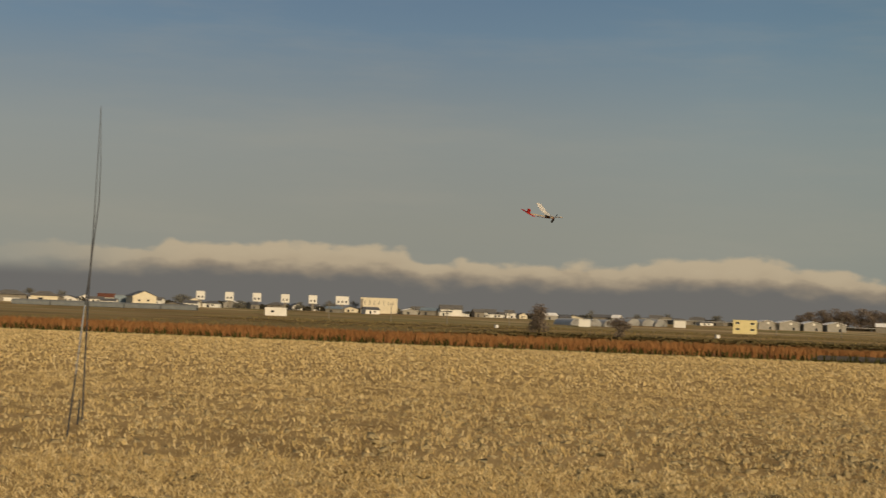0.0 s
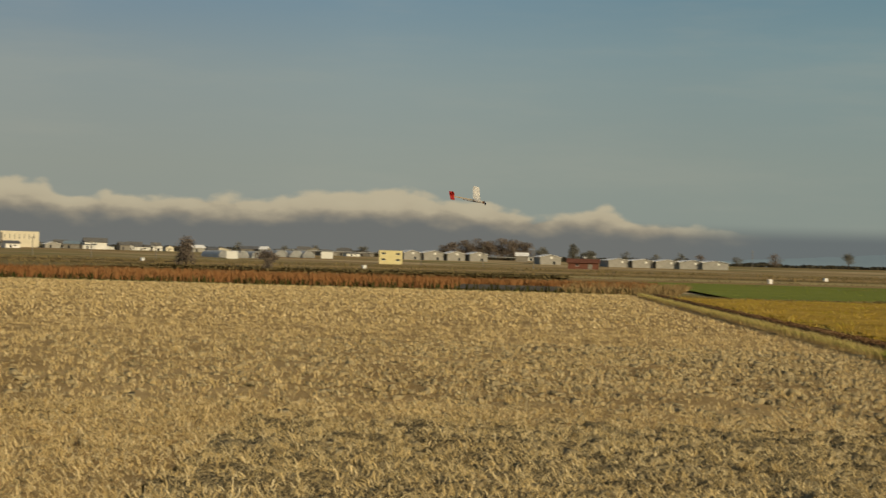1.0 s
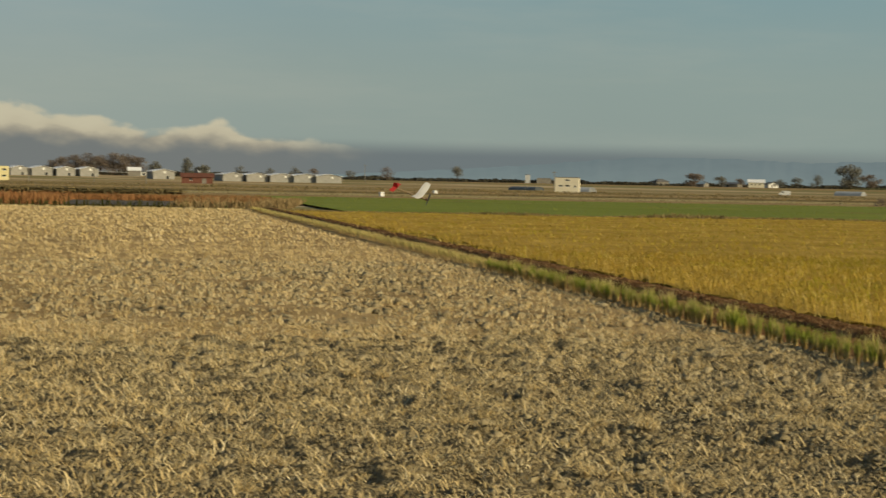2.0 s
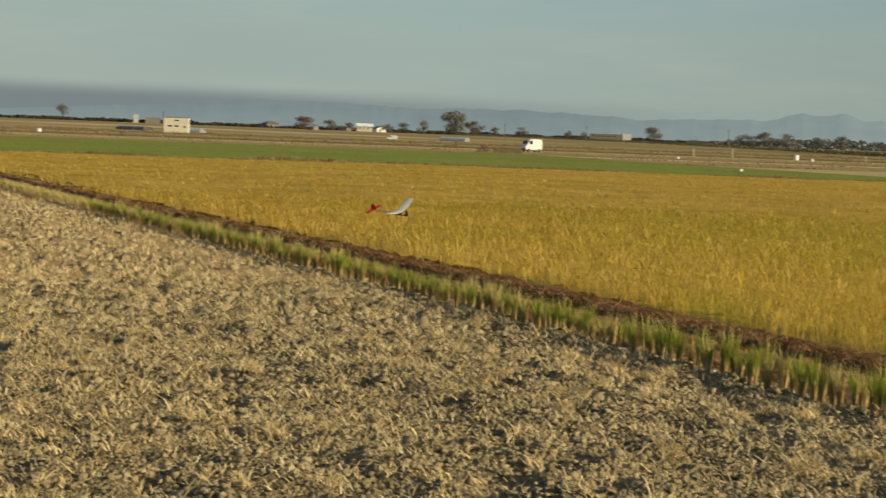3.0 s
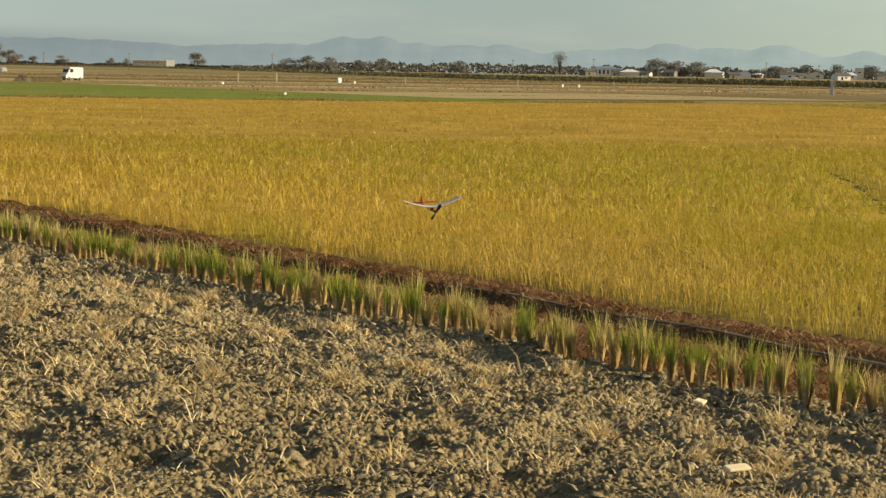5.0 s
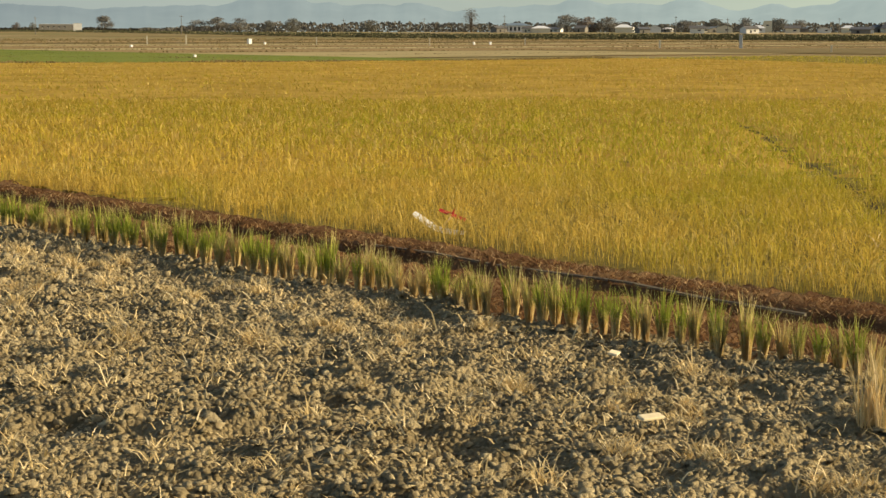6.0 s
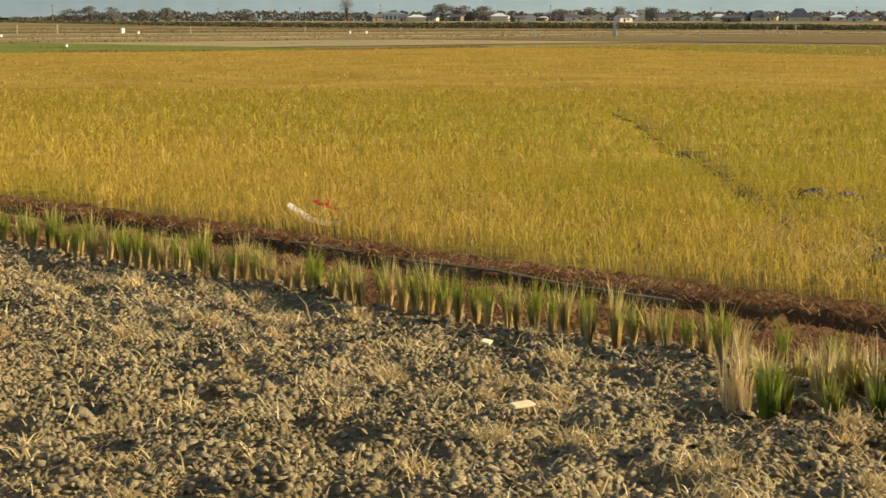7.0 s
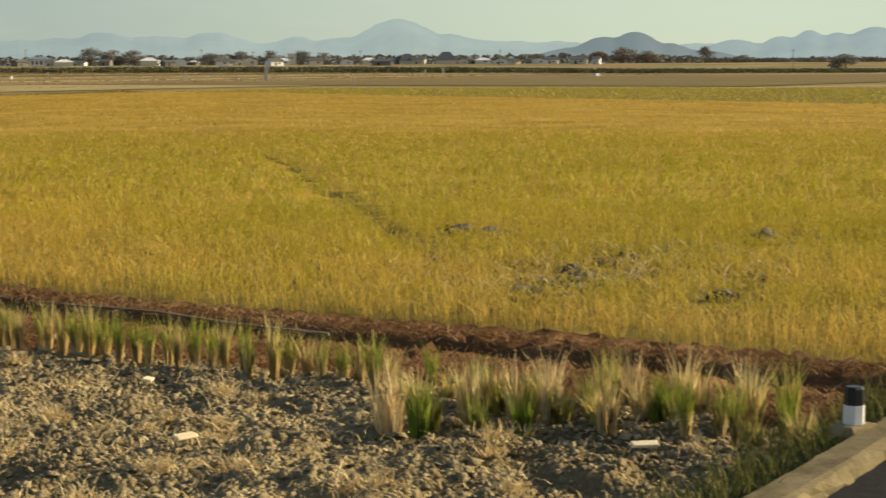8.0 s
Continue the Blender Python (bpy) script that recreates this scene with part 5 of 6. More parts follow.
# ---- poles, markers, vehicles of the plain ----
def utility_pole(az, dist, h):
    t = thing("utility_pole", "tall thin grey utility pole with a cross-arm", "utility pole", "poles across the plain", m=stand(az, dist))
    part("pole", tube([(0, 0, -0.3), (0, 0, h)], [0.2, 0.12], 8), grey_wall, t)
    part("cross_arm", box(-0.9, 0.9, -0.08, 0.08, h * 0.92, h * 0.92 + 0.16), grey_wall, t)


for a, d, h in ((3.42, 900, 10), (11.5, 900, 9), (8.8, 880, 8.5), (-4.05, 860, 9), (-1.3, 900, 9), (14.2, 950, 10), (17.0, 900, 9), (19.9, 900, 10), (21.6, 880, 9), (-45.9, 640, 7), (-41.9, 640, 6), (-44.0, 640, 6), (-48.0, 640, 6), (-21.9, 900, 10), (-15.5, 640, 7.5), (39.6, 820, 9), (-30.9, 760, 9), (-29.2, 620, 8), (25.2, 900, 9), (29.9, 900, 9), (-33.0, 700, 5)):
    utility_pole(a, d, h)


def guard_rail(points, gap):
    """A pale pipe rail on thin posts along a farm road."""
    t = thing("guard_rail", "long pale pipe rail on thin posts by a farm road", "guard rail")
    line_ = [polar(a, d, float(rise(d)) + h) for a, d, h in points]
    feet = [h for _, _, h in points]
    part("rail", tube(line_, 0.13, 6), film_mat, t)
    for p0, p1, h in zip(line_, line_[1:], feet):
        n = max(1, int((p1 - p0).length / gap))
        for k in range(n):
            p = p0.lerp(p1, k / n)
            part("post", tube([(p.x, p.y, p.z - h - 0.4), (p.x, p.y, p.z)], 0.08, 6), grey_wall, t)


guard_rail([(-37.6, 985, 2.75), (-34, 985, 2.25), (-29.8, 985, 1.75)], 16)


def marker_post(az, dist, h, w, mat, label):
    t = thing("marker_post", label, "post", "posts on the plain", m=stand(az, dist))
    part("shaft", box(-w / 2, w / 2, -w / 2, w / 2, -0.2, h, w * 0.08), mat, t)
    part("cap", box(-w * 0.58, w * 0.58, -w * 0.58, w * 0.58, h, h + w * 0.3, w * 0.1), mat, t)


for a, d, h, w in ((22.06, 261, 1.8, 0.5), (2.3, 330, 1.5, 0.22), (3.58, 330, 1.7, 0.25), (7.9, 330, 1.3, 0.2), (11.7, 300, 1.2, 0.2), (19.4, 260, 1.0, 0.3), (28.0, 300, 1.6, 0.3), (27.4, 300, 1.3, 0.25), (25.0, 200, 0.7, 0.2), (14.9, 320, 1.2, 0.2)):
    marker_post(a, d, h, w, plaster if w < 0.4 else film_mat, "weathered pale post on the plain")


def crate(az, dist, w, h, label):
    t = thing("field_box", label, "box", "white boxes in the fields", m=stand(az, dist, 38))
    part("body", box(-w / 2, w / 2, 0, w * 0.7, -0.05, h * 0.85, w * 0.06), white_paint, t)
    part("lid", box(-w * 0.54, w * 0.54, -w * 0.04, w * 0.74, h * 0.85, h, w * 0.04), white_paint, t)


for a, d, w, h in ((5.70, 346, 0.8, 1.0), (1.8, 250, 0.36, 0.35), (6.2, 330, 0.42, 0.4), (3.9, 140, 0.2, 0.24), (-21.3, 240, 0.6, 0.6), (-34.9, 330, 0.8, 0.7), (-42.3, 420, 0.9, 0.8), (13.2, 330, 0.4, 0.5), (13.75, 330, 0.4, 0.5), (33.2, 330, 0.9, 0.5), (-19.5, 330, 0.8, 0.6)):
    crate(a, d, w, h, "small white weathered box standing in a field")


def wheel(parent, x, y, r):
    b = tube([(x, y - 0.09, r), (x, y + 0.09, r)], r, 16)
    w_ = part("wheel", b, tyre_mat, parent, "black tyre")
    part("rim", tube([(x, y - 0.1, r), (x, y + 0.1, r)], r * 0.55, 12), grey_wall, w_)


def van(az, dist, length, height, label, turn=0.0):
    t = thing("van", label, "vehicle", m=stand(az, dist, turn))
    b = bmesh.new()
    side = [(-0.5, 0.16), (-0.5, 0.42), (-0.40, 0.56), (-0.27, 0.93), (-0.20, 1.0), (0.47, 1.0), (0.5, 0.9), (0.5, 0.16)]
    rows = [[b.verts.new((x * length, y, z * height)) for x, z in side] for y in (0, 1.45)]
    for i in range(len(side)):
        j = (i + 1) % len(side)
        b.faces.new((rows[0][i], rows[0][j], rows[1][j], rows[1][i]))
    b.faces.new(rows[0][::-1]), b.faces.new(rows[1])
    bmesh.ops.recalc_face_normals(b, faces=b.faces)
    bmesh.ops.bevel(b, geom=b.edges[:], offset=0.04, segments=2, affect="EDGES")
    part("body", b, white_paint, t)
    part("windscreen", tube([(-0.405 * length, 0.1, 0.6 * height), (-0.29 * length, 0.1, 0.9 * height)], 0.02, 6, box(-0.40 * length, -0.30 * length, 0.12, 1.33, 0.62 * height, 0.86 * height)), pane_mat, t)
    part("side_window", box(-0.26 * length, -0.08 * length, -0.02, 0.02, 0.6 * height, 0.88 * height), pane_mat, t, "dark side window")
    part("bumper", box(-0.52 * length, -0.49 * length, 0.05, 1.4, 0.17 * height, 0.3 * height, 0.01), grey_wall, t)
    for x in (-0.33, 0.33):
        for y in (0.08, 1.37):
            wheel(t, x * length, y, 0.27)


van(-3.05, 283, 3.3, 2.1, "small white van parked on a farm track", 34)
van(-7.85, 640, 4.2, 1.8, "white van parked far off on the plain")


def crates_row():
    t = thing("concrete_block", "long low weathered concrete block by the track", "block", m=stand(-3.95, 240))
    part("body", box(-2.1, 2.1, 0, 1.0, -0.1, 0.62, 0.04), concrete, t)
    part("cap", box(-2.15, 2.15, -0.05, 1.05, 0.62, 0.72, 0.02), concrete, t)
    tree("dark brown bush beside a concrete block", -4.75, 235, 2.0, 1.0, leaf_brown, 260, 0, 0.05)


crates_row()


# ---- road edge ----
def road_edge():
    b = bmesh.new()
    n = 320
    vs = np.linspace(-9, 22, n)
    prof = [(-1.92, -0.1), (-1.905, 0.30), (-1.89, 0.33), (-1.76, 0.335), (-1.735, 0.325), (-1.712, 0.30), (-1.705, 0.24), (-1.70, 0.15)]
    rows = []
    for v in vs:
        rows.append([b.verts.new((*uvp(u + rng.normal(0, 0.002 if u < -1.73 else 0.011), v), z + rng.normal(0, 0.0015 if u < -1.73 else 0.009))) for u, z in prof])
    for r0, r1 in zip(rows, rows[1:]):
        for i in range(len(prof) - 1):
            b.faces.new((r0[i], r0[i + 1], r1[i + 1], r1[i]))
    bmesh.ops.recalc_face_normals(b, faces=b.faces)
    tagged(part("kerb", b, concrete), "worn concrete kerb along the road edge", "kerb", kind="structure")
    sheet("road", [uvp(-1.71, -60), uvp(-1.71, 60), uvp(4.5, 60), uvp(4.5, -60)], 0.27, asphalt, "dark asphalt farm road", "road")
    x, y = uvp(-1.94, 6.86)
    t = thing("marker_stake", "white stake with a black cap on the kerb", "stake", m=pose(x, y, 0.30, 0, 0, 12))
    part("footing", box(-0.09, 0.09, -0.06, 0.06, 0.0, 0.05, 0.012), concrete, t, "rough mortar footing")
    part("shaft", tube([(0, 0, 0.03), (0, 0, 0.135)], 0.047, 8), white_paint, t, "white painted shaft")
    part("cap", tube([(0, 0, 0.132), (0, 0, 0.205), (0, 0, 0.215)], [0.046, 0.044, 0.036], 8), black_paint, t, "black cap")
    # rough grass on the slope under the kerb
    n = 9000
    uu, vv = rng.uniform(-2.6, -1.9, n), rng.uniform(-3, 20, n)
    keep = rng.uniform(0, 1, n) < np.where(vv < 4.6, 0.25, 1.0)
    uu, vv = uu[keep], vv[keep]
    p = np.stack([uu * U.x + vv * V.x, uu * U.y + vv * V.y, np.clip(0.2 - (-1.9 - uu) * 0.4, 0, 0.2)], 1)
    stuff("kerb_grass", blades(p, rng.uniform(0.08, 0.26, len(p)), 0.008, rng.uniform(0.2, 0.8, len(p))), surface("kerb_weeds", [(0.05, 0.07, 0.016), (0.13, 0.14, 0.038), (0.36, 0.29, 0.12)], 1.2, 0.8, per_piece=0.6, leaf=0.25), "green and straw-coloured weeds under the kerb", "weeds")


road_edge()


# ---- small things in the near fields ----
def board():
    pts = [uvp(u, v) for u, v in ((-11.2, 9.47), (-10.4, 9.44), (-9.6, 9.44), (-9.0, 9.4), (-8.2, 9.38), (-7.4, 9.33), (-6.9, 9.25), (-6.45, 9.17))]
    b = bmesh.new()
    rows = []
    for i, (x, y) in enumerate(pts):
        dz = 0.014 * math.sin(i * 2.1) - 0.012
        rows.append([b.verts.new((x - V.x * s, y - V.y * s, z + dz)) for s, z in ((0.012, 0.06), (0.012, 0.074), (-0.015, 0.078), (-0.015, 0.055))])
    for r0, r1 in zip(rows, rows[1:]):
        for i in range(3):
            b.faces.new((r0[i], r0[i + 1], r1[i + 1], r1[i]))
    b.faces.new(rows[0]), b.faces.new(rows[-1][::-1])
    bmesh.ops.recalc_face_normals(b, faces=b.faces)
    tagged(part("ridge_board", b, surface("weathered_board", [(0.08, 0.062, 0.042), (0.26, 0.21, 0.14)], 2.0, 0.75)), "weathered grey board edging the bank", "board")


board()


def lump(x, y, size, mat, label, name="mud_lump", seed=1):
    b = bmesh.new()
    bmesh.ops.create_icosphere(b, subdivisions=3, radius=size)
    for v in b.verts:
        k = 1 + 0.5 * noise.fractal(v.co * (1.6 / size) + Vector((seed, 0, 0)), 1.0, 2.0, 4)
        v.co = Vector((v.co.x * k * 1.3, v.co.y * k, v.co.z * k * 0.7))
    ob = tagged(part(name, b, mat), label, "mud" if name == "mud_lump" else "clod")
    ob.matrix_world = pose(x, y, size * 0.45, 0, 0, seed * 37)


mud_mat = surface("grey_mud", [(0.075, 0.062, 0.042), (0.16, 0.135, 0.09), (0.32, 0.27, 0.185)], 3.0, 0.8, 1.0, 25.0)
for i, (x, y, s) in enumerate(((9.05, 16.2, 0.13), (9.2, 15.75, 0.12), (9.5, 15.9, 0.08), (6.9, 11.15, 0.13), (7.1, 11.0, 0.08), (7.9, 11.9, 0.11), (8.25, 11.6, 0.09), (8.05, 12.15, 0.08), (8.3, 12.7, 0.08), (9.2, 13.1, 0.1), (10.0, 13.15, 0.08), (11.4, 13.75, 0.15), (11.6, 13.6, 0.08), (8.3, 10.4, 0.1), (9.3, 11.25, 0.09), (7.0, 12.5, 0.08))):
    lump(x, y, s, mud_mat, "rough lump of grey mud among the rice", seed=i)


def mud_patch(x, y, rx, ry, seed):
    """A low uneven spread of bare mud."""
    b = bmesh.new()
    bmesh.ops.create_grid(b, x_segments=34, y_segments=34, size=1.0)
    gone = []
    for v in b.verts:
        r = v.co.to_2d().length
        edge = 0.8 + 0.5 * noise.noise(Vector((v.co.x * 1.8, v.co.y * 1.8, seed)))
        v.co.z = 0.024 + 0.05 * noise.fractal(Vector((v.co.x * 5, v.co.y * 5, seed)), 1.0, 2.0, 4) if r < edge else -0.06
        if r > edge + 0.15:
            gone.append(v)
        v.co.x, v.co.y = v.co.x * rx, v.co.y * ry
    bmesh.ops.delete(b, geom=gone, context="VERTS")
    ob = tagged(part("mud_patch", b, mud_mat), "bare grey-brown mud in a trodden corner of the paddy", "mud", kind="structure")
    ob.matrix_world = pose(x, y, 0.02)


mud_patch(8.1, 12.1, 0.8, 0.5, 3.0)
mud_patch(9.2, 15.95, 0.45, 0.35, 5.0)
mud_patch(9.2, 13.1, 0.5, 0.3, 8.0)
mud_patch(7.0, 11.15, 0.35, 0.25, 4.0)
mud_patch(11.45, 13.75, 0.35, 0.25, 7.0)
steps = np.linspace(13.8, 34, 40)
middle = 7.8 + (steps - 14.4) * 0.31 + 0.07 * np.sin(steps * 0.7)
half = 0.045 + 0.035 * np.sin(steps * 2.3)
sheet("trodden_track", [(a - h, b) for a, b, h in zip(middle, steps, half)] + [(a + h, b) for a, b, h in list(zip(middle, steps, half))[::-1]], 0.03, surface("track_mud", [(0.045, 0.035, 0.016), (0.10, 0.078, 0.034), (0.17, 0.13, 0.055)], 1.5, 0.9, 0.8, 20.0), "narrow trodden track of dark mud through the rice", "track")


def chip(x, y, turn, w=0.12):
    b = box(-w / 2, w / 2, -0.028, 0.028, 0, 0.016, 0.006)
    for v in b.verts:
        v.co.z += 0.02 * math.sin(v.co.x * 14)
    ob = tagged(part("wood_chip", b, surface("pale_chip", [(0.78, 0.65, 0.4), (0.92, 0.8, 0.54)], 8.0, 0.8)), "pale split chip of wood lying on the soil", "wood chip")
    ob.matrix_world = pose(x, y, 0.075, 12, 14, turn)


chip(2.72, 7.47, 20)
chip(4.62, 6.20, -14, 0.13)
chip(3.05, 9.06, 62, 0.09)


def straw_tufts():
    """The larger pale tufts of pulled stubble."""
    shapes = []
    for k in range(6):
        v, q, f = joined(mats(np.zeros((1, 3)), 80, 0.11, 0.085, 0.0082, 0.07), tufts(np.zeros((1, 3)), 22, 0.04, 0.12, 0.007, 0.95, 0.4, (0.5, 1.05)))
        shapes.append(mesh_from("straw_tuft", v, q, f, straw))
    for i in range(190):
        u, v = -2.6 - 17 * rng.uniform(0, 1) ** 1.3, rng.uniform(-6, 7.4)
        x, y = uvp(u, v)
        if math.hypot(x, y) < 5.4:
            continue
        ob = tagged(new("straw_tuft", shapes[i % 6]), "pale tuft of pulled rice stubble on the soil", "straw tuft", "tufts of stubble")
        s = rng.uniform(0.5, 1.0)
        ob.matrix_world = pose(x, y, float(soil_z(np.array([[x, y, 0.0]]))[0]) + 0.005, rng.uniform(-14, 14), rng.uniform(-14, 14), rng.uniform(0, 360)) @ Matrix.Scale(s, 4)
    for i in range(60):
        u, v = rng.uniform(-14, -3), rng.uniform(5.4, 7.6)
        x, y = uvp(u, v)
        ob = tagged(new("straw_tuft", shapes[i % 6]), "curled mat of pale straw raked beside the rice row", "straw tuft", "tufts of stubble")
        s = rng.uniform(0.55, 1.05)
        ob.matrix_world = pose(x, y, float(soil_z(np.array([[x, y, 0.0]]))[0]) + 0.008, rng.uniform(-12, 12), rng.uniform(-12, 12), rng.uniform(0, 360)) @ Matrix.Scale(s, 4)
    tall = tufts(np.column_stack([rng.normal(0, 0.03, (5, 2)), np.zeros(5)]), 17, 0.03, rng.uniform(0.24, 0.38, 5), 0.007, 0.22, 0.4)
    ob = tagged(new("dry_clump", mesh_from("dry_clump", *tall, straw)), "tall dry straw-coloured grass clump at the field edge", "grass clump", kind="stuff")
    ob.matrix_world = pose(3.8, 7.4, 0)
    for x, y, s, mat in ((3.9, 7.2, 0.75, weed_mat), (4.05, 7.35, 0.7, weed_mat), (4.2, 7.1, 0.62, weed_mat), (4.42, 7.02, 0.68, weed_mat), (4.3, 7.4, 0.9, drying_mat), (4.55, 7.3, 1.0, straw), (4.7, 7.2, 1.0, drying_mat), (4.85, 7.45, 0.95, straw), (4.8, 6.8, 0.75, straw), (5.0, 7.15, 1.0, drying_mat), (5.15, 6.82, 0.7, weed_mat), (5.2, 7.15, 1.05, straw), (5.4, 6.82, 0.9, drying_mat), (5.5, 7.1, 0.9, straw), (5.52, 6.5, 1.0, drying_mat), (5.65, 6.7, 0.9, straw), (5.85, 6.6, 0.9, drying_mat), (4.6, 7.65, 0.85, straw), (5.3, 7.5, 0.8, drying_mat)):
        blades_ = tufts(np.zeros((1, 3)), 70, 0.05, rng.uniform(0.28, 0.35) * s, 0.0062, rng.uniform(0.16, 0.3), 0.4)
        ob = tagged(new("grass_clump", mesh_from("grass_clump", *rooted(*blades_), mat)), "bright green clump of regrown rice at the field corner" if mat is weed_mat else "dry straw-coloured grass clump by the ditch" if mat is straw else "straw-coloured and green grass clump by the ditch", "grass clump", "clumps at the ditch end")
        ob.matrix_world = pose(x, y, 0)


straw_tufts()


def bird_rods():
    dark = surface("dark_rod", [(0.02, 0.025, 0.035), (0.05, 0.055, 0.065)], 6.0, 0.35)
    foil = surface("silver_tape", [(0.55, 0.55, 0.56), (0.8, 0.8, 0.82)], 14.0, 0.2, metal=0.9)
    t = thing("rod", "tall dark tapered rod standing in the field", "rod", "pair of rods", m=pose(-23.04, 15.55, 0))
    part("shaft", tube([(0, 0, -0.1), (0, 0, 1.0), (0.01, 0.01, 2.27), (0.02, 0.03, 2.73), (0.06, 0.09, 3.55), (0.06, 0.09, 4.18), (0.04, 0.06, 5.11)], [0.016, 0.015, 0.013, 0.011, 0.008, 0.006, 0.003], 8), dark, t)
    part("stake", tube([(-0.05, -0.06, -0.1), (-0.03, -0.04, 0.42)], [0.016, 0.014], 8), dark, t, "short dark stake")
    t = thing("rod", "tall dark rod with a silver-taped section", "rod", "pair of rods", m=pose(-21.17, 14.03, 0))
    part("butt", tube([(0, 0, -0.1), (0.05, 0.08, 0.9)], [0.014, 0.013], 8), dark, t)
    part("taped_section", tube([(0.05, 0.08, 0.9), (0.075, 0.115, 1.4), (0.1, 0.15, 1.91)], [0.014, 0.016, 0.013], 8), foil, t, "shiny silver tape")
    part("upper_section", tube([(0.1, 0.15, 1.91), (0.13, 0.19, 2.41), (0.14, 0.21, 3.07), (0.15, 0.22, 3.82), (0.16, 0.23, 4.83)], [0.012, 0.010, 0.008, 0.006, 0.003], 8), dark, t)


bird_rods()


# ---- the model aeroplane ----
def model_plane():
    wing_mat = surface("white_tissue", [(0.8, 0.79, 0.75), (0.9, 0.885, 0.85)], 8.0, 0.6, local=True, leaf=0.5)
    red = surface("red_tissue", [(0.4, 0.024, 0.022), (0.54, 0.045, 0.04)], 8.0, 0.6, local=True, leaf=0.15)
    balsa = surface("balsa", [(0.42, 0.30, 0.17), (0.58, 0.44, 0.27)], 10.0, 0.7, local=True, stretch=(1, 6, 6))
    brown = surface("dark_wood", [(0.07, 0.03, 0.022), (0.13, 0.055, 0.04)], 10.0, 0.5, local=True)
    t = thing("model_aeroplane", "small rubber-powered model aeroplane, white wing and red tail", "model aeroplane")

    def plate(outline, z_of, thick, mat, name, label=""):
        b = bmesh.new()
        cols = []
        for x0, x1, y in outline:
            cols.append([b.verts.new((x0 + (x1 - x0) * s, y, z_of(y) + 0.006 * math.sin(math.pi * s) * (1 if thick > 0.002 else 0))) for s in (0.0, 0.25, 0.5, 0.75, 1.0)])
        for c0, c1 in zip(cols, cols[1:]):
            for i in range(4):
                b.faces.new((c0[i], c0[i + 1], c1[i + 1], c1[i]))
        bmesh.ops.recalc_face_normals(b, faces=b.faces)
        bmesh.ops.solidify(b, geom=b.faces[:], thickness=thick)
        return part(name, b, mat, t, label)

    span = 0.27
    ys = [span * s for s in (-1.0, -0.97, -0.9, -0.75, -0.6, -0.45, -0.3, -0.15, 0, 0.15, 0.3, 0.45, 0.6, 0.75, 0.9, 0.97, 1.0)]
    lift = lambda y: 0.030 + 0.070 * (abs(y) / span) ** 1.6
    wing = plate([(0.012 + 0.02 * max(0, abs(y) / span - 0.85) / 0.15, 0.108 - 0.02 * max(0, abs(y) / span - 0.85) / 0.15, y) for y in ys], lift, 0.003, wing_mat, "wing", "white tissue-covered wing with raised tips")
    for y in ys[1:-1:2]:
        part("rib", box(0.014, 0.106, y - 0.0015, y + 0.0015, lift(y) - 0.004, lift(y) - 0.001), balsa, wing)
    part("leading_edge", tube([(0.107 - 0.012 * max(0, abs(y) / span - 0.85) / 0.15, y, lift(y) + 0.001) for y in ys], 0.003, 6), wing_mat, wing)
    plate([(-0.31, -0.252, y) for y in (-0.145, -0.07, 0.0, 0.07, 0.145)], lambda y: 0.012, 0.002, red, "tailplane", "red tissue tailplane")
    b = bmesh.new()
    f = b.faces.new([b.verts.new(p) for p in ((-0.315, 0, 0.012), (-0.245, 0, 0.012), (-0.255, 0, 0.058), (-0.275, 0, 0.072), (-0.312, 0, 0.07))])
    bmesh.ops.solidify(b, geom=[f], thickness=0.003)
    part("fin", b, red, t, "red tissue fin")
    part("motor_stick", box(-0.30, 0.155, -0.005, 0.005, 0.0, 0.011, 0.001), balsa, t, "pale balsa stick")
    part("rubber_motor", tube([(-0.12, 0, -0.012), (0.02, 0, -0.016), (0.15, 0, -0.008)], 0.004, 6), brown, t, "dark twisted rubber band")
    part("pylon", box(0.02, 0.10, -0.007, 0.007, -0.014, 0.032, 0.003), brown, t, "dark wooden wing mount")
    part("nose_block", box(0.145, 0.172, -0.011, 0.011, -0.014, 0.012, 0.004), brown, t, "dark nose block")
    prop = new("propeller")
    prop.parent = t
    prop.matrix_local = pose(0.182, 0, -0.003)
    part("hub", tube([(-0.012, 0, 0), (0.012, 0, 0)], [0.006, 0.003], 8), black_paint, prop)
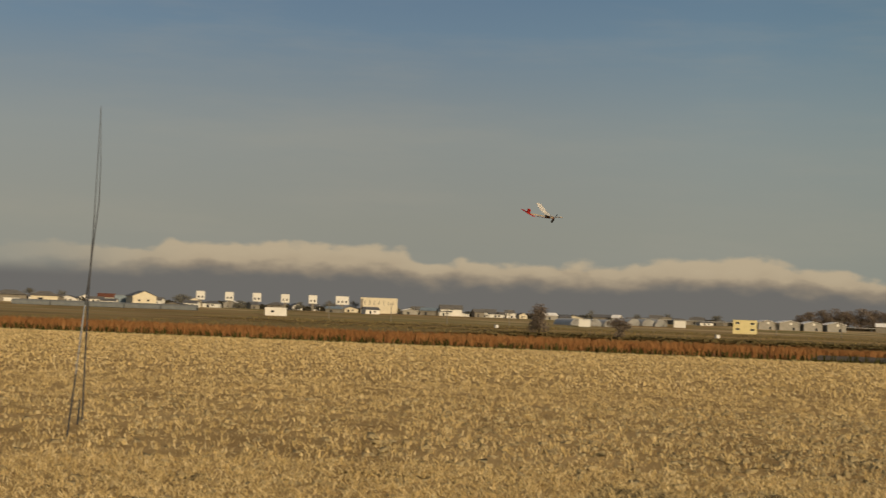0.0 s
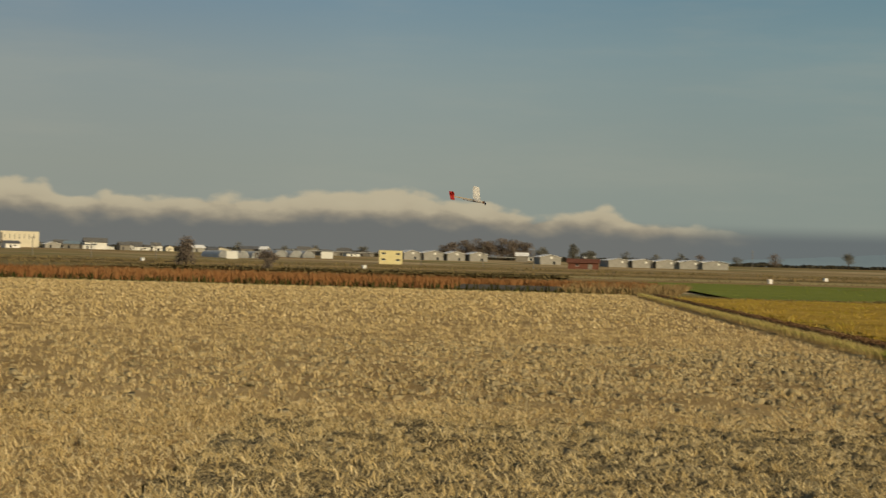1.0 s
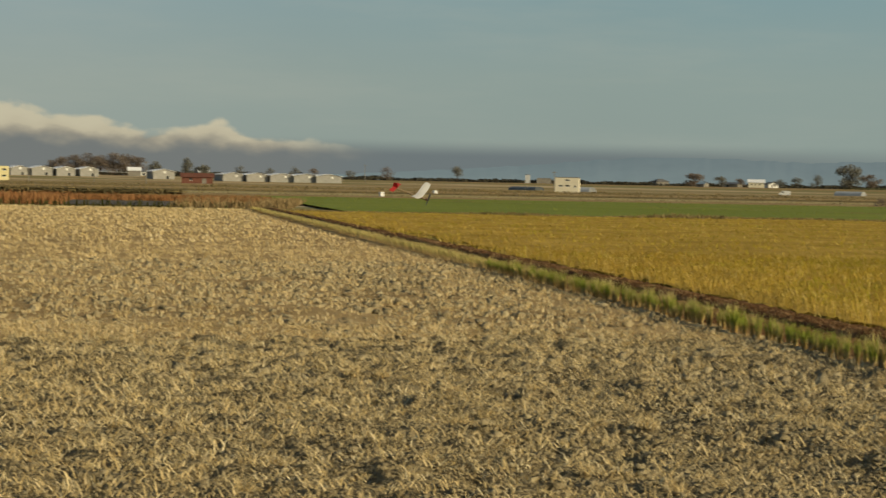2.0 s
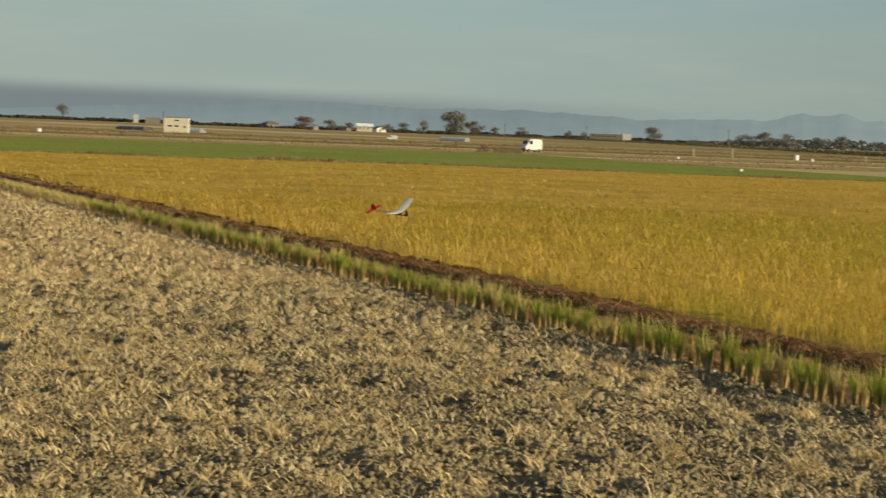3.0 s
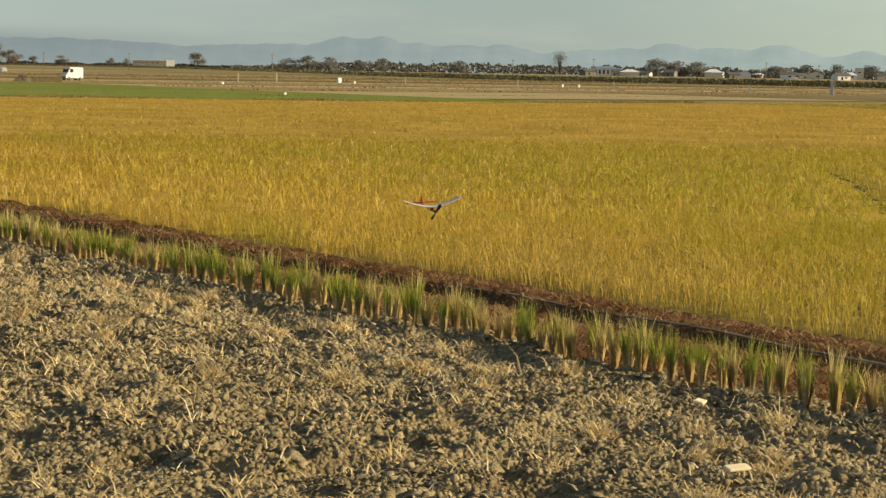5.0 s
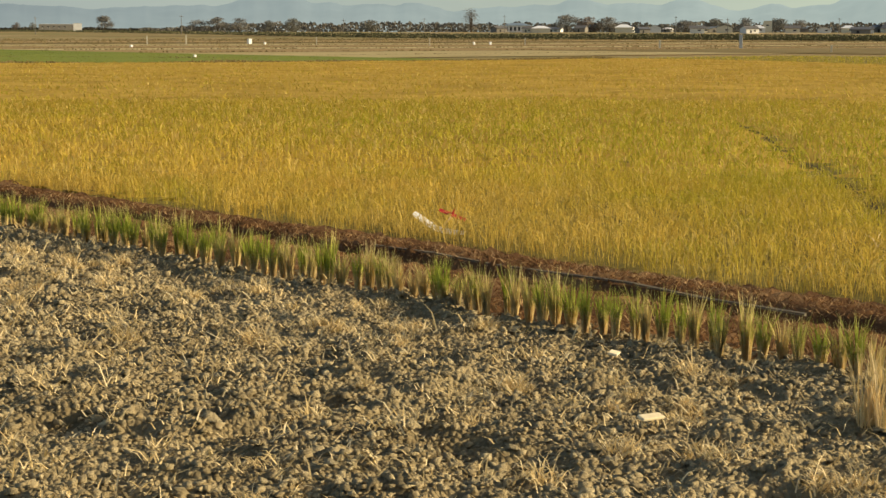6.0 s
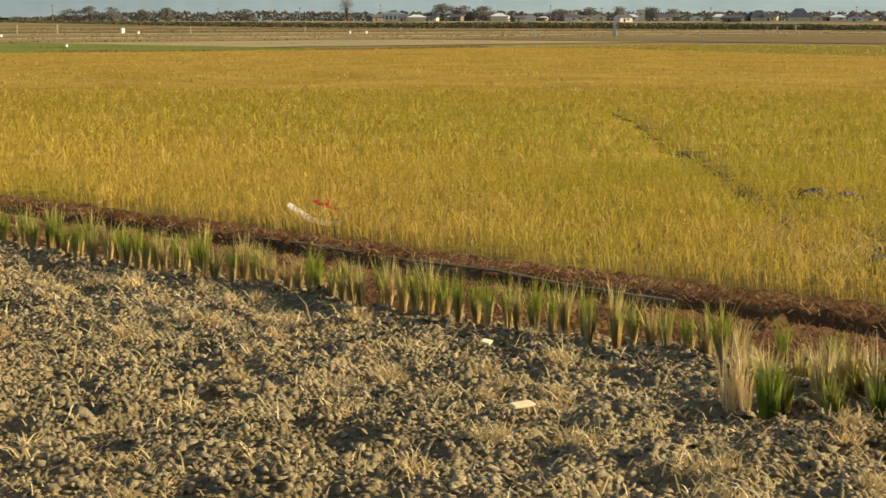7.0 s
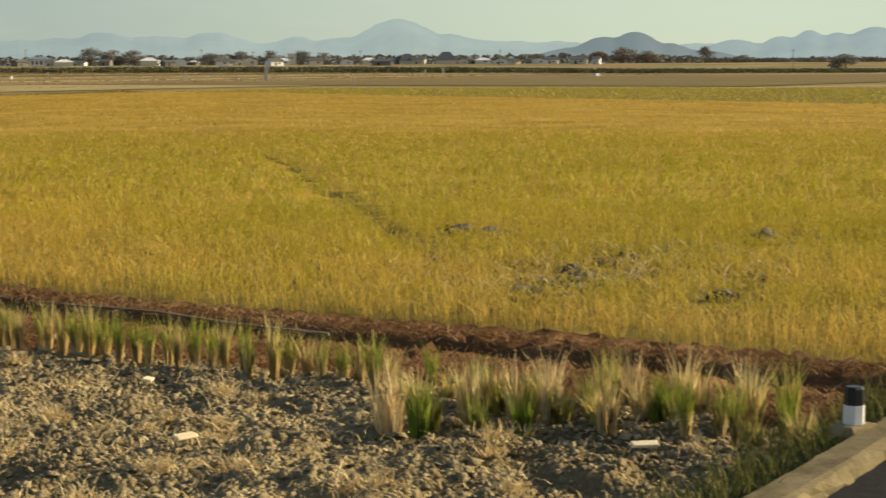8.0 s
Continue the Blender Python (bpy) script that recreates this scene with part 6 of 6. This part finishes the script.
    for s in (1, -1):
        b = bmesh.new()
        rows = []
        for r_, c, tw in ((0.004, 0.006, 60), (0.025, 0.013, 45), (0.05, 0.016, 32), (0.07, 0.014, 24), (0.082, 0.006, 20)):
            a = radians(tw)
            rows.append([b.verts.new((math.sin(a) * c * k * s, math.cos(a) * c * k, r_ * s)) for k in (-1, 1)])
        for r0, r1 in zip(rows, rows[1:]):
            b.faces.new((r0[0], r0[1], r1[1], r1[0]))
        bmesh.ops.recalc_face_normals(b, faces=b.faces)
        bmesh.ops.solidify(b, geom=b.faces[:], thickness=0.002)
        part("blade", b, black_paint, prop, "black propeller blade")
    return t, prop


aeroplane, propeller = model_plane()


# ---- what moves ----
def motions():
    """The glide across the fields, a slow right-hand turn, and the landing in the rice."""
    walk(aeroplane, [
        (0.0, pose(-14.96, 17.24, 3.32, 22.0, 4.0, 80.8)),
        (0.5, pose(-13.44, 18.17, 3.02, 19.9, 4.5, 65.8)),
        (1.0, pose(-11.92, 19.43, 2.72, 24.7, 8.8, 41.7)),
        (1.5, pose(-9.82, 20.16, 2.30, 28.4, 13.2, 28.6)),
        (1.7, pose(-8.95, 20.41, 2.07, 25.0, 16.9, 19.3)),
        (2.8, pose(-3.51, 19.77, 1.08, 17.3, 8.3, -18.4)),
        (3.0, pose(-2.62, 19.43, 1.00, 17.5, 4.5, -24.0)),
        (3.5, pose(-0.69, 18.52, 0.96, 17.1, 1.9, -32.9)),
        (4.0, pose(0.74, 17.10, 0.99, 16.0, 1.8, -48.2)),
        (4.5, pose(1.74, 16.11, 0.93, 10.7, 2.7, -63.1)),
        (4.7, pose(2.06, 15.71, 0.83, 8.0, 4.7, -69.5)),
        (5.3, pose(2.90, 15.20, 0.42, -1.0, 6.0, -100)),
        (5.7, pose(3.43, 15.58, 0.055, -20.0, 20.0, -128.0)),
        (8.0, pose(3.43, 15.58, 0.055, -20.0, 20.0, -128.0)),
    ])
    spin = [(0.1 * i, pose(0.182, 0, -0.003, 25 + 78 * i, 0, 0)) for i in range(56)]
    spin.append((8.0, spin[-1][1]))
    walk(propeller, spin)


motions()
